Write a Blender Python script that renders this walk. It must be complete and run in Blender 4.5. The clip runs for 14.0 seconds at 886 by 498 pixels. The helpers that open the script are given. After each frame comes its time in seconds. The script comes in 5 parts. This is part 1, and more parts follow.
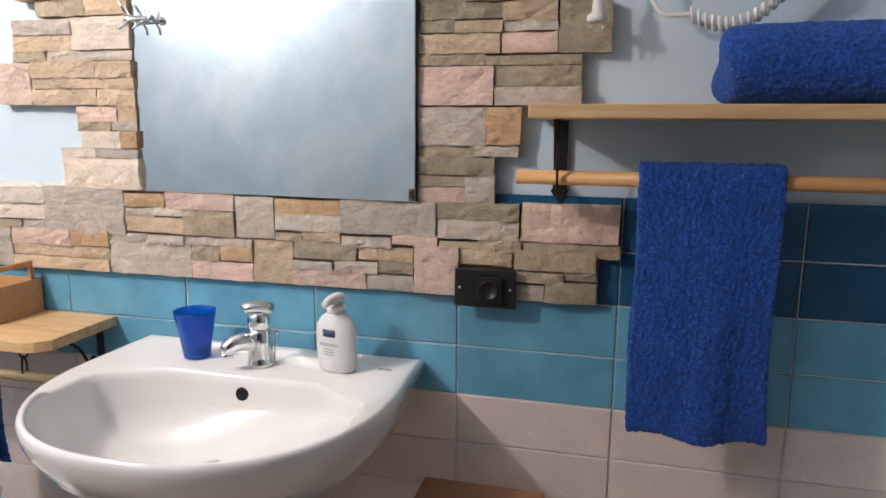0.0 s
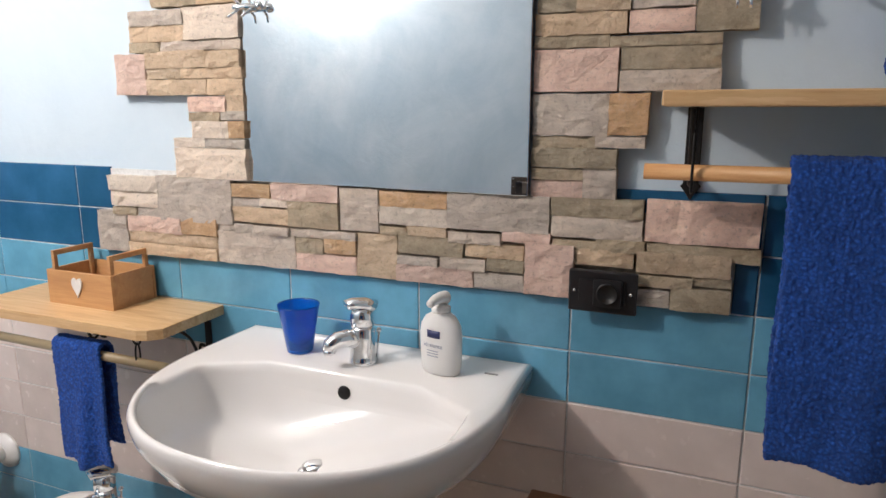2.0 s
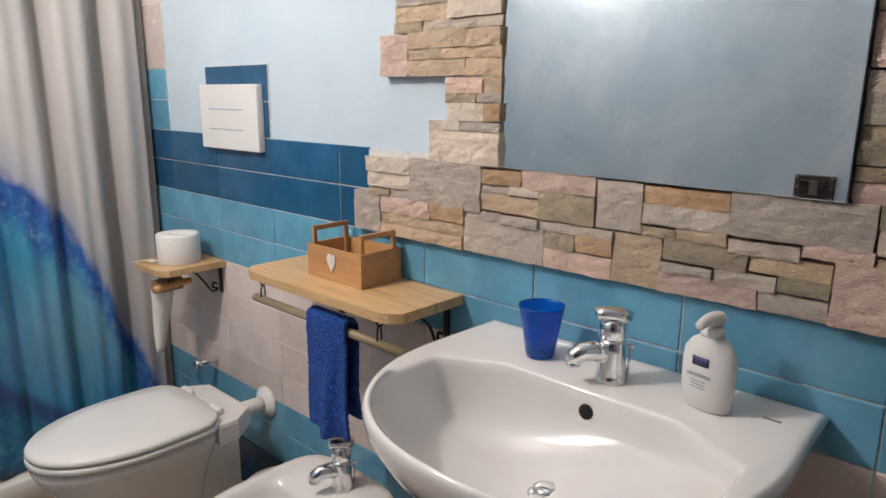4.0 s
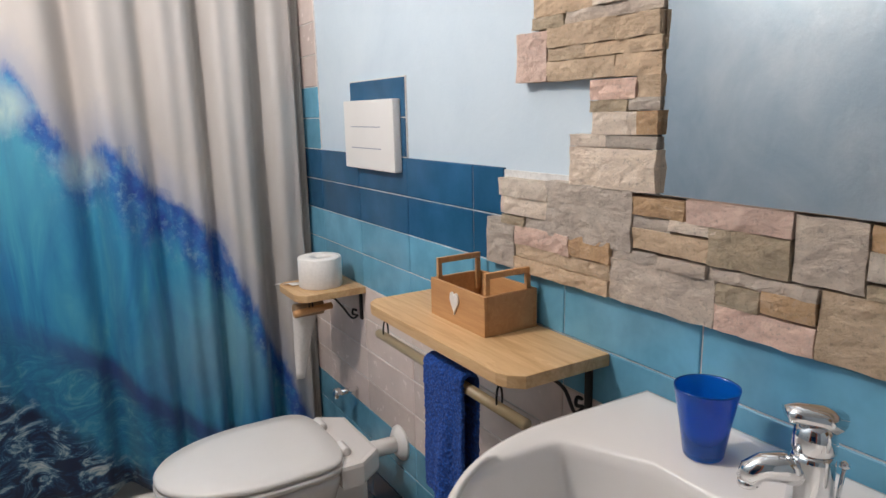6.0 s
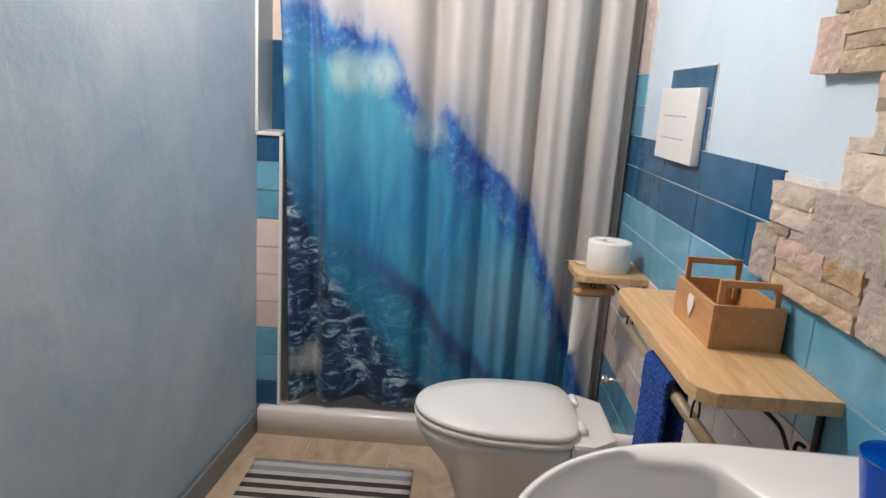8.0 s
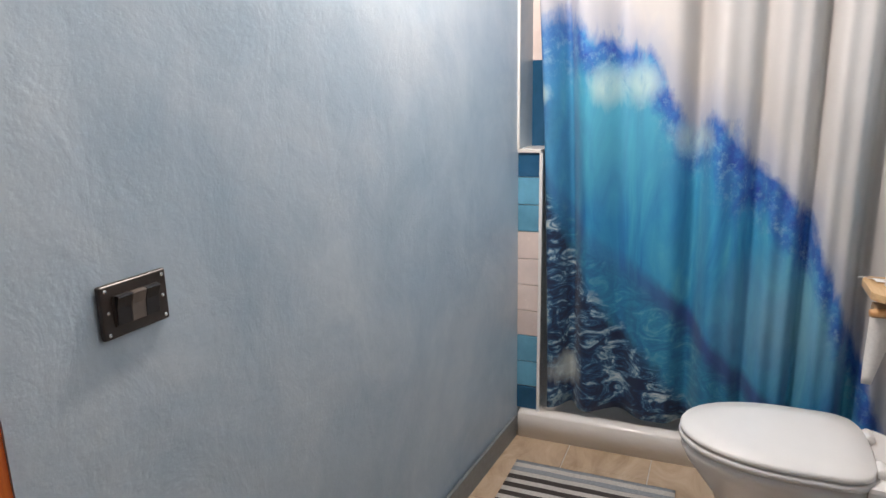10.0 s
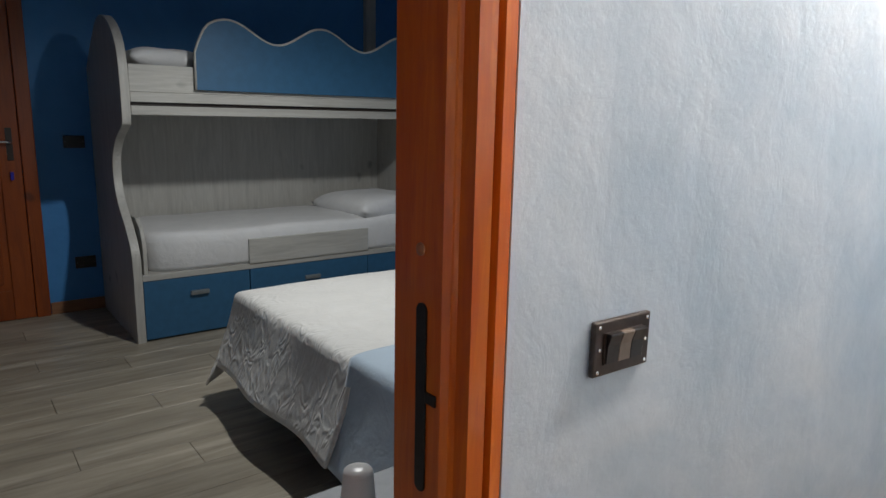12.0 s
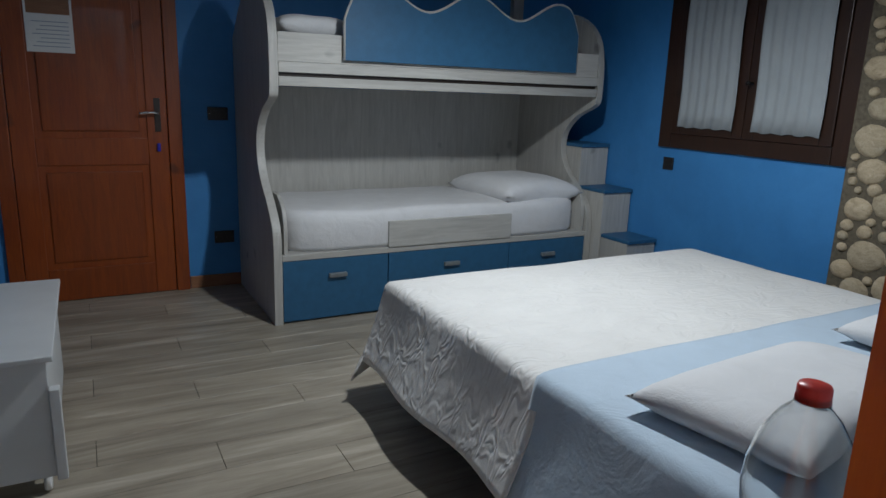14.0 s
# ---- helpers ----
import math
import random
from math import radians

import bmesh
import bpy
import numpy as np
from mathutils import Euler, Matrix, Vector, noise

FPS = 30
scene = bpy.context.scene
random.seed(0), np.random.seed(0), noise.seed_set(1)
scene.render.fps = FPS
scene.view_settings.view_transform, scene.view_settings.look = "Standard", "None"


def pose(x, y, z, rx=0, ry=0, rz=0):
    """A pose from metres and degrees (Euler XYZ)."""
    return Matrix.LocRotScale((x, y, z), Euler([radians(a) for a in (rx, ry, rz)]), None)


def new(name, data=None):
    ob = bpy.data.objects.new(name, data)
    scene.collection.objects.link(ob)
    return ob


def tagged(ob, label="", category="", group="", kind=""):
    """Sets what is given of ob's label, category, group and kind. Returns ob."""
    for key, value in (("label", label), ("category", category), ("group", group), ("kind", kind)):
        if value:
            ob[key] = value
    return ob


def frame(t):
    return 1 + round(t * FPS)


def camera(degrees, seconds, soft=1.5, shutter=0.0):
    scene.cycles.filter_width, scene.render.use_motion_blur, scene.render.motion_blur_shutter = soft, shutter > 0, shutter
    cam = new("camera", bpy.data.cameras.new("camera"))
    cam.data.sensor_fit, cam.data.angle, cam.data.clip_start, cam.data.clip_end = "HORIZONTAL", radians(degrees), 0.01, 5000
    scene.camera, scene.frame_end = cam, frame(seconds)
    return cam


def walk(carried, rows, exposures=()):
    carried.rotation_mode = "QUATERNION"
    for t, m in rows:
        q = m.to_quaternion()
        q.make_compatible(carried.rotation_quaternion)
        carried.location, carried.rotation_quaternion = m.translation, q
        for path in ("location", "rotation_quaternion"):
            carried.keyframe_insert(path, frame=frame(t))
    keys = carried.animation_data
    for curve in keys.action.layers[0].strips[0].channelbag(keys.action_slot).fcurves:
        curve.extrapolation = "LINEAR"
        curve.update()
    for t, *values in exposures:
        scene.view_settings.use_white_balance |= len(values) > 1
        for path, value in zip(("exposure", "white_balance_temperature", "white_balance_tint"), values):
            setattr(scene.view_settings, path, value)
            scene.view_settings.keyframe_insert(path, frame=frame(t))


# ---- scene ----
cam = camera(67.3, 14.0)
# seconds, eye x, y, z, yaw, pitch, roll
ROWS = [
    (0, -0.0307, 0.0031, 1.3029, 13.78, -10.16, 0.54),
    (0.5, -0.0292, 0.0135, 1.2987, 14.87, -9.92, 0.85),
    (1, -0.0392, 0.0389, 1.3205, 18.05, -10.45, 1.77),
    (1.5, -0.0441, 0.0513, 1.3121, 20.65, -11.47, 1.72),
    (2, -0.0836, 0.0740, 1.3151, 21.97, -11.72, 0.11),
    (2.5, -0.1159, 0.0893, 1.3132, 24.17, -12.02, -0.02),
    (3, -0.1486, 0.0750, 1.3056, 25.96, -11.73, 0.21),
    (3.5, -0.1707, 0.1079, 1.3157, 33.72, -12.92, -0.28),
    (4, -0.1791, 0.1747, 1.3059, 42.52, -12.92, 0.46),
    (4.2, -0.1714, 0.2225, 1.3145, 46.04, -13.36, -0.30),
    (6.5, -0.3187, 0.4625, 1.2951, 65.23, -10.97, -2.16),
    (7, -0.3119, 0.5321, 1.3045, 77.07, -11.88, -2.55),
    (7.2, -0.2869, 0.5780, 1.2987, 81.99, -12.30, -0.09),
    (9.5, -0.1237, 0.6953, 1.2644, 102.85, -13.52, -0.01),
    (10, -0.1379, 0.6335, 1.3252, 112.91, -13.33, -1.16),
    (10.3, -0.1248, 0.6339, 1.3370, 120.41, -12.90, 0.12),
    (11, -0.0961, 0.5515, 1.3326, 132.26, -12.21, 1.28),
    (11.5, -0.0786, 0.5060, 1.3393, 137.80, -12.07, 1.06),
    (12, -0.0752, 0.4035, 1.3396, 142.67, -11.22, 1.21),
    (12.5, -0.0455, 0.2966, 1.3384, 145.43, -10.25, 1.07),
    (13, -0.0053, 0.2278, 1.3337, 147.80, -9.86, 0.91),
    (13.3, -0.0070, 0.1656, 1.3243, 149.29, -11.28, 1.35),
    (13.5, -0.0063, 0.1205, 1.3179, 150.18, -12.51, 1.80),
    (14, -0.0446, -0.0541, 1.3074, 151.61, -13.17, 2.00),
]
EXPOSURES = [(0, 0.2, 6600, 10), (1.5, 0.12, 6600, 10), (3.0, 0.0, 6750, 10), (4.0, -0.3, 6750, 10), (6.5, -0.35, 6700, 10), (7.2, -0.28, 6700, 10), (9.5, 0.0, 6600, 10), (11.0, 0.08, 6650, 10), (12.0, 0.42, 6900, 11), (12.6, 0.78, 6950, 10), (13.2, 0.98, 6850, 10), (13.6, 0.96, 6750, 10), (14.0, 0.78, 6350, 10)]
walk(cam, [(t, pose(x, y, z, 90 + pitch, 0, yaw) @ pose(0, 0, 0, 0, 0, roll)) for t, x, y, z, yaw, pitch, roll in ROWS], EXPOSURES)

# ---- light ----
world = bpy.data.worlds.new("night")
scene.world = world
world.use_nodes = True
world.node_tree.nodes["Background"].inputs[0].default_value = (0.05, 0.07, 0.1, 1)
world.node_tree.nodes["Background"].inputs[1].default_value = 0.1


def point_lamp(name, at, watts, colour, radius):
    data = bpy.data.lights.new(name, "POINT")
    data.energy, data.color, data.shadow_soft_size = watts, colour, radius
    ob = new(name, data)
    ob.location = at
    return ob


point_lamp("bathroom_lamp", (-1.64, 0.045, 2.13), 62, (1.0, 0.86, 0.775), 0.04)
# the bedroom's lamp shines downwards from under its fitting
bed_light = bpy.data.lights.new("bedroom_lamp", "SPOT")
bed_light.energy, bed_light.color, bed_light.shadow_soft_size = 60, (0.92, 0.975, 1.0), 0.045
bed_light.spot_size, bed_light.spot_blend = radians(174), 0.58
new("bedroom_lamp", bed_light).location = (-1.5, -2.05, 2.17)


# ---- materials ----
class Nodes:
    """Small helper that strings shader nodes together."""

    def __init__(self, name):
        self.mat = bpy.data.materials.new(name)
        self.mat.use_nodes = True
        self.tree = self.mat.node_tree
        self.bsdf = self.tree.nodes["Principled BSDF"]
        self.co = self.tree.nodes.new("ShaderNodeTexCoord").outputs["Object"]

    def link(self, a, b):
        self.tree.links.new(a, b)

    def put(self, socket, v):
        if isinstance(v, (int, float)):
            socket.default_value = v
        elif isinstance(v, tuple):
            socket.default_value = (*v, 1) if len(v) == 3 and socket.type == "RGBA" else v
        else:
            self.link(v, socket)

    def world_space(self):
        self.co = self.tree.nodes.new("ShaderNodeNewGeometry").outputs["Position"]
        return self

    def stretch(self, sx, sy, sz, co=None):
        n = self.tree.nodes.new("ShaderNodeMapping")
        n.inputs["Scale"].default_value = (sx, sy, sz)
        self.link(co or self.co, n.inputs["Vector"])
        return n.outputs[0]

    def noise(self, scale, detail=4, rough=0.55, co=None, warp=0.0):
        n = self.tree.nodes.new("ShaderNodeTexNoise")
        n.inputs["Scale"].default_value, n.inputs["Detail"].default_value = scale, detail
        n.inputs["Roughness"].default_value, n.inputs["Distortion"].default_value = rough, warp
        self.link(co or self.co, n.inputs["Vector"])
        return n.outputs["Fac"]

    def ramp(self, fac, stops):
        n = self.tree.nodes.new("ShaderNodeValToRGB")
        els = n.color_ramp.elements
        while len(els) < len(stops):
            els.new(0.5)
        for e, (p, c) in zip(els, stops):
            e.position, e.color = p, (*c, 1) if isinstance(c, tuple) else (c, c, c, 1)
        self.link(fac, n.inputs[0])
        return n.outputs[0]

    def mix(self, fac, a, b, mode="MIX"):
        n = self.tree.nodes.new("ShaderNodeMix")
        n.data_type, n.blend_type = "RGBA", mode
        self.put(n.inputs[0], fac), self.put(n.inputs[6], a), self.put(n.inputs[7], b)
        return n.outputs[2]

    def math(self, op, a, b=0.0, c=0.0):
        n = self.tree.nodes.new("ShaderNodeMath")
        n.operation = op
        self.put(n.inputs[0], a), self.put(n.inputs[1], b), self.put(n.inputs[2], c)
        return n.outputs[0]

    def axes(self):
        n = self.tree.nodes.new("ShaderNodeSeparateXYZ")
        self.link(self.co, n.inputs[0])
        return n.outputs

    def chance(self):
        return self.tree.nodes.new("ShaderNodeObjectInfo").outputs["Random"]

    def done(self, colour, rough=0.5, metal=0.0, bump=None, depth=0.002, **more):
        self.put(self.bsdf.inputs["Base Color"], colour)
        self.put(self.bsdf.inputs["Roughness"], rough)
        self.bsdf.inputs["Metallic"].default_value = metal
        for k, v in more.items():
            self.put(self.bsdf.inputs[k.replace("_", " ")], v)
        if bump is not None:
            n = self.tree.nodes.new("ShaderNodeBump")
            n.inputs["Strength"].default_value, n.inputs["Distance"].default_value = 1.0, depth
            self.link(bump, n.inputs["Height"])
            self.link(n.outputs[0], self.bsdf.inputs["Normal"])
        return self.mat


def plain(name, colour, rough=0.5, metal=0.0, grain=60, vary=0.12, depth=0.0003, **more):
    n = Nodes(name)
    dark = tuple(c * (1 - vary) for c in colour)
    light = tuple(min(1, c * (1 + vary)) for c in colour)
    f = n.noise(grain, 5)
    return n.done(n.ramp(f, [(0.3, dark), (0.7, light)]), rough, metal, f, depth, **more)


def tile_glaze(name, colour, rough, vary=0.16):
    n = Nodes(name).world_space()
    cloud = n.noise(9, 4, 0.6)
    dark = tuple(c * (1 - vary) for c in colour)
    light = tuple(min(1, c * (1 + vary) + 0.01) for c in colour)
    col = n.ramp(cloud, [(0.3, dark), (0.7, light)])
    tone = n.ramp(n.chance(), [(0.0, 0.88), (1.0, 1.1)])
    fine = n.noise(40, 3)
    return n.done(n.mix(1.0, col, tone, "MULTIPLY"), n.ramp(fine, [(0.3, rough), (0.7, rough + 0.08)]), 0, n.noise(14, 2), 0.0016)


def paint(name, a, b, c, scale, depth, rough=0.62):
    n = Nodes(name).world_space()
    big = n.noise(scale, 6, 0.62, warp=0.8)
    small = n.noise(38, 6, 0.65)
    trowel = n.noise(7, 5, 0.6, n.stretch(1, 1, 0.8), 0.7)
    col = n.ramp(big, [(0.32, a), (0.5, b), (0.68, c)])
    col = n.mix(0.25, col, n.ramp(trowel, [(0.35, a), (0.65, c)]))
    h = n.math("ADD", n.math("MULTIPLY", small, 0.5), trowel)
    return n.done(col, n.ramp(small, [(0.3, rough - 0.1), (0.7, rough + 0.08)]), 0, h, depth)


def wood(name, dark, mid, light, axis, scale=1.0, rough=0.45, gloss=0.0):
    n = Nodes(name)
    s = [14 * scale, 14 * scale, 14 * scale]
    s[axis] = 1.2 * scale
    co = n.stretch(*s)
    rings = n.noise(2.2, 4, 0.5, co, 1.4)
    w = n.math("FRACT", n.math("MULTIPLY", rings, 7.0))
    fine = n.noise(9, 5, 0.7, co)
    col = n.ramp(rings, [(0.25, dark), (0.5, mid), (0.75, light)])
    col = n.mix(n.math("MULTIPLY", w, 0.35), col, dark)
    col = n.mix(0.25, col, n.ramp(fine, [(0.35, dark), (0.65, light)]))
    knots = n.noise(7 * scale, 1, 0.4)
    col = n.mix(n.ramp(knots, [(0.74, 0.0), (0.8, 0.75)]), col, tuple(c * 0.35 for c in dark))
    tone = n.ramp(n.chance(), [(0.0, 0.9), (1.0, 1.08)])
    return n.done(n.mix(1.0, col, tone, "MULTIPLY"), rough, 0, fine, 0.0004, Coat_Weight=gloss)


TEAL = tile_glaze("teal_glaze", (0.125, 0.36, 0.52), 0.13)
NAVY = tile_glaze("dark_blue_glaze", (0.015, 0.095, 0.205), 0.13)
BEIGE = tile_glaze("pinkish_beige_glaze", (0.68, 0.59, 0.555), 0.2, 0.07)
GROUT = plain("white_grout", (0.62, 0.63, 0.63), 0.9, 0, 90, 0.15, 0.0006)
PALE_PAINT = paint("pale_blue_paint", (0.50, 0.61, 0.70), (0.54, 0.65, 0.735), (0.58, 0.685, 0.765), 2.2, 0.0022, 0.7)
SPONGED = paint("sponged_blue_plaster", (0.34, 0.44, 0.53), (0.42, 0.51, 0.59), (0.53, 0.60, 0.66), 2.6, 0.0022, 0.42)
BRIGHT_BLUE = paint("bright_blue_paint", (0.035, 0.19, 0.46), (0.042, 0.22, 0.52), (0.052, 0.25, 0.57), 1.5, 0.002, 0.6)
CEIL_WHITE = paint("white_ceiling_paint", (0.7, 0.72, 0.74), (0.74, 0.76, 0.78), (0.78, 0.8, 0.8), 1.5, 0.001, 0.8)
SKIRT = plain("grey_skirting", (0.17, 0.19, 0.20), 0.35)
CERAMIC = plain("white_ceramic", (0.76, 0.75, 0.74), 0.07, 0, 3, 0.015, 0.00005, Coat_Weight=0.6)
PLASTIC = plain("white_plastic", (0.75, 0.75, 0.74), 0.28, 0, 8, 0.02, 0.00005)
CHROME = plain("chrome", (0.8, 0.81, 0.82), 0.06, 1.0, 30, 0.02, 0.00002)
BLACK_IRON = plain("black_wrought_iron", (0.012, 0.012, 0.013), 0.45, 0.3, 120, 0.3, 0.0004)
BLACK_PLASTIC = plain("black_plastic", (0.014, 0.014, 0.016), 0.3, 0, 60, 0.2)
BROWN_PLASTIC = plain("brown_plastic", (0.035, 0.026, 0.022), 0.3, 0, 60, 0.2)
SHOWER_WHITE = plain("shower_tray_acrylic", (0.74, 0.72, 0.69), 0.18, 0, 5, 0.03, 0.0001)
PINE = wood("pine_boards", (0.44, 0.25, 0.11), (0.62, 0.41, 0.21), (0.72, 0.52, 0.30), 0)
PINE_BOX = wood("warm_pine", (0.44, 0.22, 0.09), (0.55, 0.30, 0.13), (0.64, 0.38, 0.18), 0, 1.3)
POLE_PINE = wood("pine_pole", (0.5, 0.24, 0.09), (0.6, 0.33, 0.14), (0.68, 0.42, 0.2), 0, 1.4)
BAMBOO = wood("dull_brass_pole", (0.26, 0.2, 0.11), (0.33, 0.26, 0.16), (0.38, 0.31, 0.2), 0, 1.0, 0.35)
ORANGE_WOOD = wood("varnished_orange_wood", (0.36, 0.055, 0.004), (0.52, 0.105, 0.006), (0.62, 0.16, 0.010), 2, 0.8, 0.3, 0.3)
DOOR_WOOD = wood("dark_orange_stained_wood", (0.17, 0.03, 0.004), (0.25, 0.048, 0.005), (0.32, 0.068, 0.007), 2, 0.8, 0.35, 0.2)
DARK_WOOD = wood("dark_brown_wood", (0.022, 0.009, 0.005), (0.032, 0.013, 0.007), (0.045, 0.018, 0.009), 2, 0.8, 0.4)
BROWN_WOOD = wood("brown_wood", (0.2, 0.085, 0.04), (0.27, 0.12, 0.06), (0.33, 0.16, 0.08), 0, 1.0, 0.45)
ASH = wood("whitewashed_ash_laminate", (0.36, 0.35, 0.33), (0.46, 0.45, 0.42), (0.54, 0.53, 0.5), 2, 0.7, 0.5)
ASH_ALONG = wood("whitewashed_ash_along", (0.36, 0.35, 0.33), (0.46, 0.45, 0.42), (0.54, 0.53, 0.5), 0, 0.7, 0.5)
DENIM_BLUE = plain("matt_blue_laminate", (0.025, 0.11, 0.22), 0.5, 0, 20, 0.08)
MIRROR = plain("mirror_silver", (0.86, 0.89, 0.9), 0.015, 1.0, 2, 0.01, 0.0)
GREY_TOP = plain("grey_table_top", (0.2, 0.22, 0.25), 0.5, 0, 30, 0.1)
PAPER = plain("white_tissue_paper", (0.8, 0.79, 0.77), 0.9, 0, 120, 0.05, 0.0008)
RED_CAP = plain("red_plastic_cap", (0.55, 0.03, 0.02), 0.35, 0, 20, 0.1)
CABINET_WHITE = plain("white_lacquer", (0.6, 0.62, 0.63), 0.35, 0, 6, 0.04)


def terry(name, colour):
    n = Nodes(name).world_space()
    loops = n.tree.nodes.new("ShaderNodeTexVoronoi")
    loops.inputs["Scale"].default_value = 170
    n.link(n.co, loops.inputs["Vector"])
    clump = n.noise(95, 6, 0.8)
    soft = n.noise(12, 3)
    h = n.math("ADD", clump, n.math("MULTIPLY", loops.outputs["Distance"], -0.6))
    col = n.ramp(h, [(0.12, tuple(c * 0.5 for c in colour)), (0.34, colour), (0.55, tuple(min(1, c * 1.6) for c in colour))])
    col = n.mix(0.25, col, n.ramp(soft, [(0.3, tuple(c * 0.7 for c in colour)), (0.7, tuple(c * 1.3 for c in colour))]))
    return n.done(col, 0.95, 0, h, 0.005, Sheen_Weight=0.05)


TERRY = terry("blue_terry", (0.014, 0.10, 0.48))


def stone_skin(name, a, b, c):
    n = Nodes(name).world_space()
    cloud = n.noise(17, 8, 0.72, n.stretch(1, 1, 1.8), 0.8)
    grit = n.noise(140, 8, 0.8)
    veins = n.noise(34, 7, 0.72, n.stretch(0.9, 1, 1.3), 0.9)
    col = n.ramp(cloud, [(0.3, a), (0.5, b), (0.7, c)])
    tone = n.ramp(n.chance(), [(0.0, (1.0, 0.99, 0.97)), (0.5, (1.2, 1.16, 1.12)), (1.0, (1.38, 1.3, 1.22))])
    col = n.mix(1.0, col, tone, "MULTIPLY")
    col = n.mix(n.ramp(grit, [(0.53, 0.0), (0.7, 0.5)]), col, (0.55, 0.5, 0.44))
    col = n.mix(n.ramp(grit, [(0.32, 0.55), (0.46, 0.0)]), col, (0.09, 0.08, 0.07))
    h = n.math("ADD", n.math("MULTIPLY", grit, 0.5), veins)
    return n.done(col, 0.78, 0, h, 0.007)


STONES = {
    "p": stone_skin("pink_slate", (0.52, 0.39, 0.34), (0.65, 0.49, 0.43), (0.74, 0.59, 0.51)),
    "g": stone_skin("grey_slate", (0.34, 0.31, 0.28), (0.46, 0.42, 0.38), (0.57, 0.52, 0.46)),
    "t": stone_skin("tan_slate", (0.38, 0.29, 0.20), (0.50, 0.40, 0.29), (0.60, 0.49, 0.37)),
    "o": stone_skin("olive_slate", (0.25, 0.22, 0.165), (0.36, 0.31, 0.23), (0.48, 0.41, 0.31)),
    "w": stone_skin("pale_slate", (0.52, 0.46, 0.41), (0.63, 0.57, 0.50), (0.73, 0.66, 0.58)),
    "r": stone_skin("rusty_slate", (0.38, 0.25, 0.15), (0.50, 0.34, 0.20), (0.60, 0.46, 0.32)),
}
PEBBLE = stone_skin("river_stone", (0.30, 0.24, 0.16), (0.42, 0.35, 0.24), (0.52, 0.45, 0.33))
MORTAR = plain("dark_mortar", (0.12, 0.1, 0.07), 0.95, 0, 50, 0.3, 0.004)


def plank_floor():
    n = Nodes("driftwood_floor").world_space()
    streak = n.noise(2.2, 6, 0.6, n.stretch(0.6, 5.5, 1), 0.8)
    fine = n.noise(12, 6, 0.7, n.stretch(1, 14, 1))
    blot = n.noise(1.4, 3)
    col = n.ramp(streak, [(0.3, (0.20, 0.165, 0.12)), (0.46, (0.36, 0.31, 0.235)), (0.58, (0.48, 0.42, 0.33)), (0.7, (0.70, 0.63, 0.52))])
    col = n.mix(0.3, col, n.ramp(fine, [(0.35, (0.17, 0.145, 0.115)), (0.65, (0.42, 0.38, 0.32))]))
    col = n.mix(0.2, col, n.ramp(blot, [(0.4, (0.15, 0.135, 0.11)), (0.6, (0.28, 0.255, 0.21))]))
    tone = n.ramp(n.chance(), [(0.0, 0.86), (1.0, 1.12)])
    return n.done(n.mix(1.0, col, tone, "MULTIPLY"), n.ramp(fine, [(0.3, 0.36), (0.7, 0.5)]), 0, fine, 0.0008)


def sand_tile():
    n = Nodes("sandy_floor_tile").world_space()
    vein = n.noise(4.5, 6, 0.6, n.stretch(1, 1.6, 1), 1.6)
    col = n.ramp(vein, [(0.3, (0.33, 0.235, 0.15)), (0.5, (0.45, 0.34, 0.235)), (0.7, (0.54, 0.43, 0.32))])
    return n.done(col, 0.35, 0, n.noise(60, 4), 0.0006)


FLOORBOARD, SAND_TILE = plank_floor(), sand_tile()


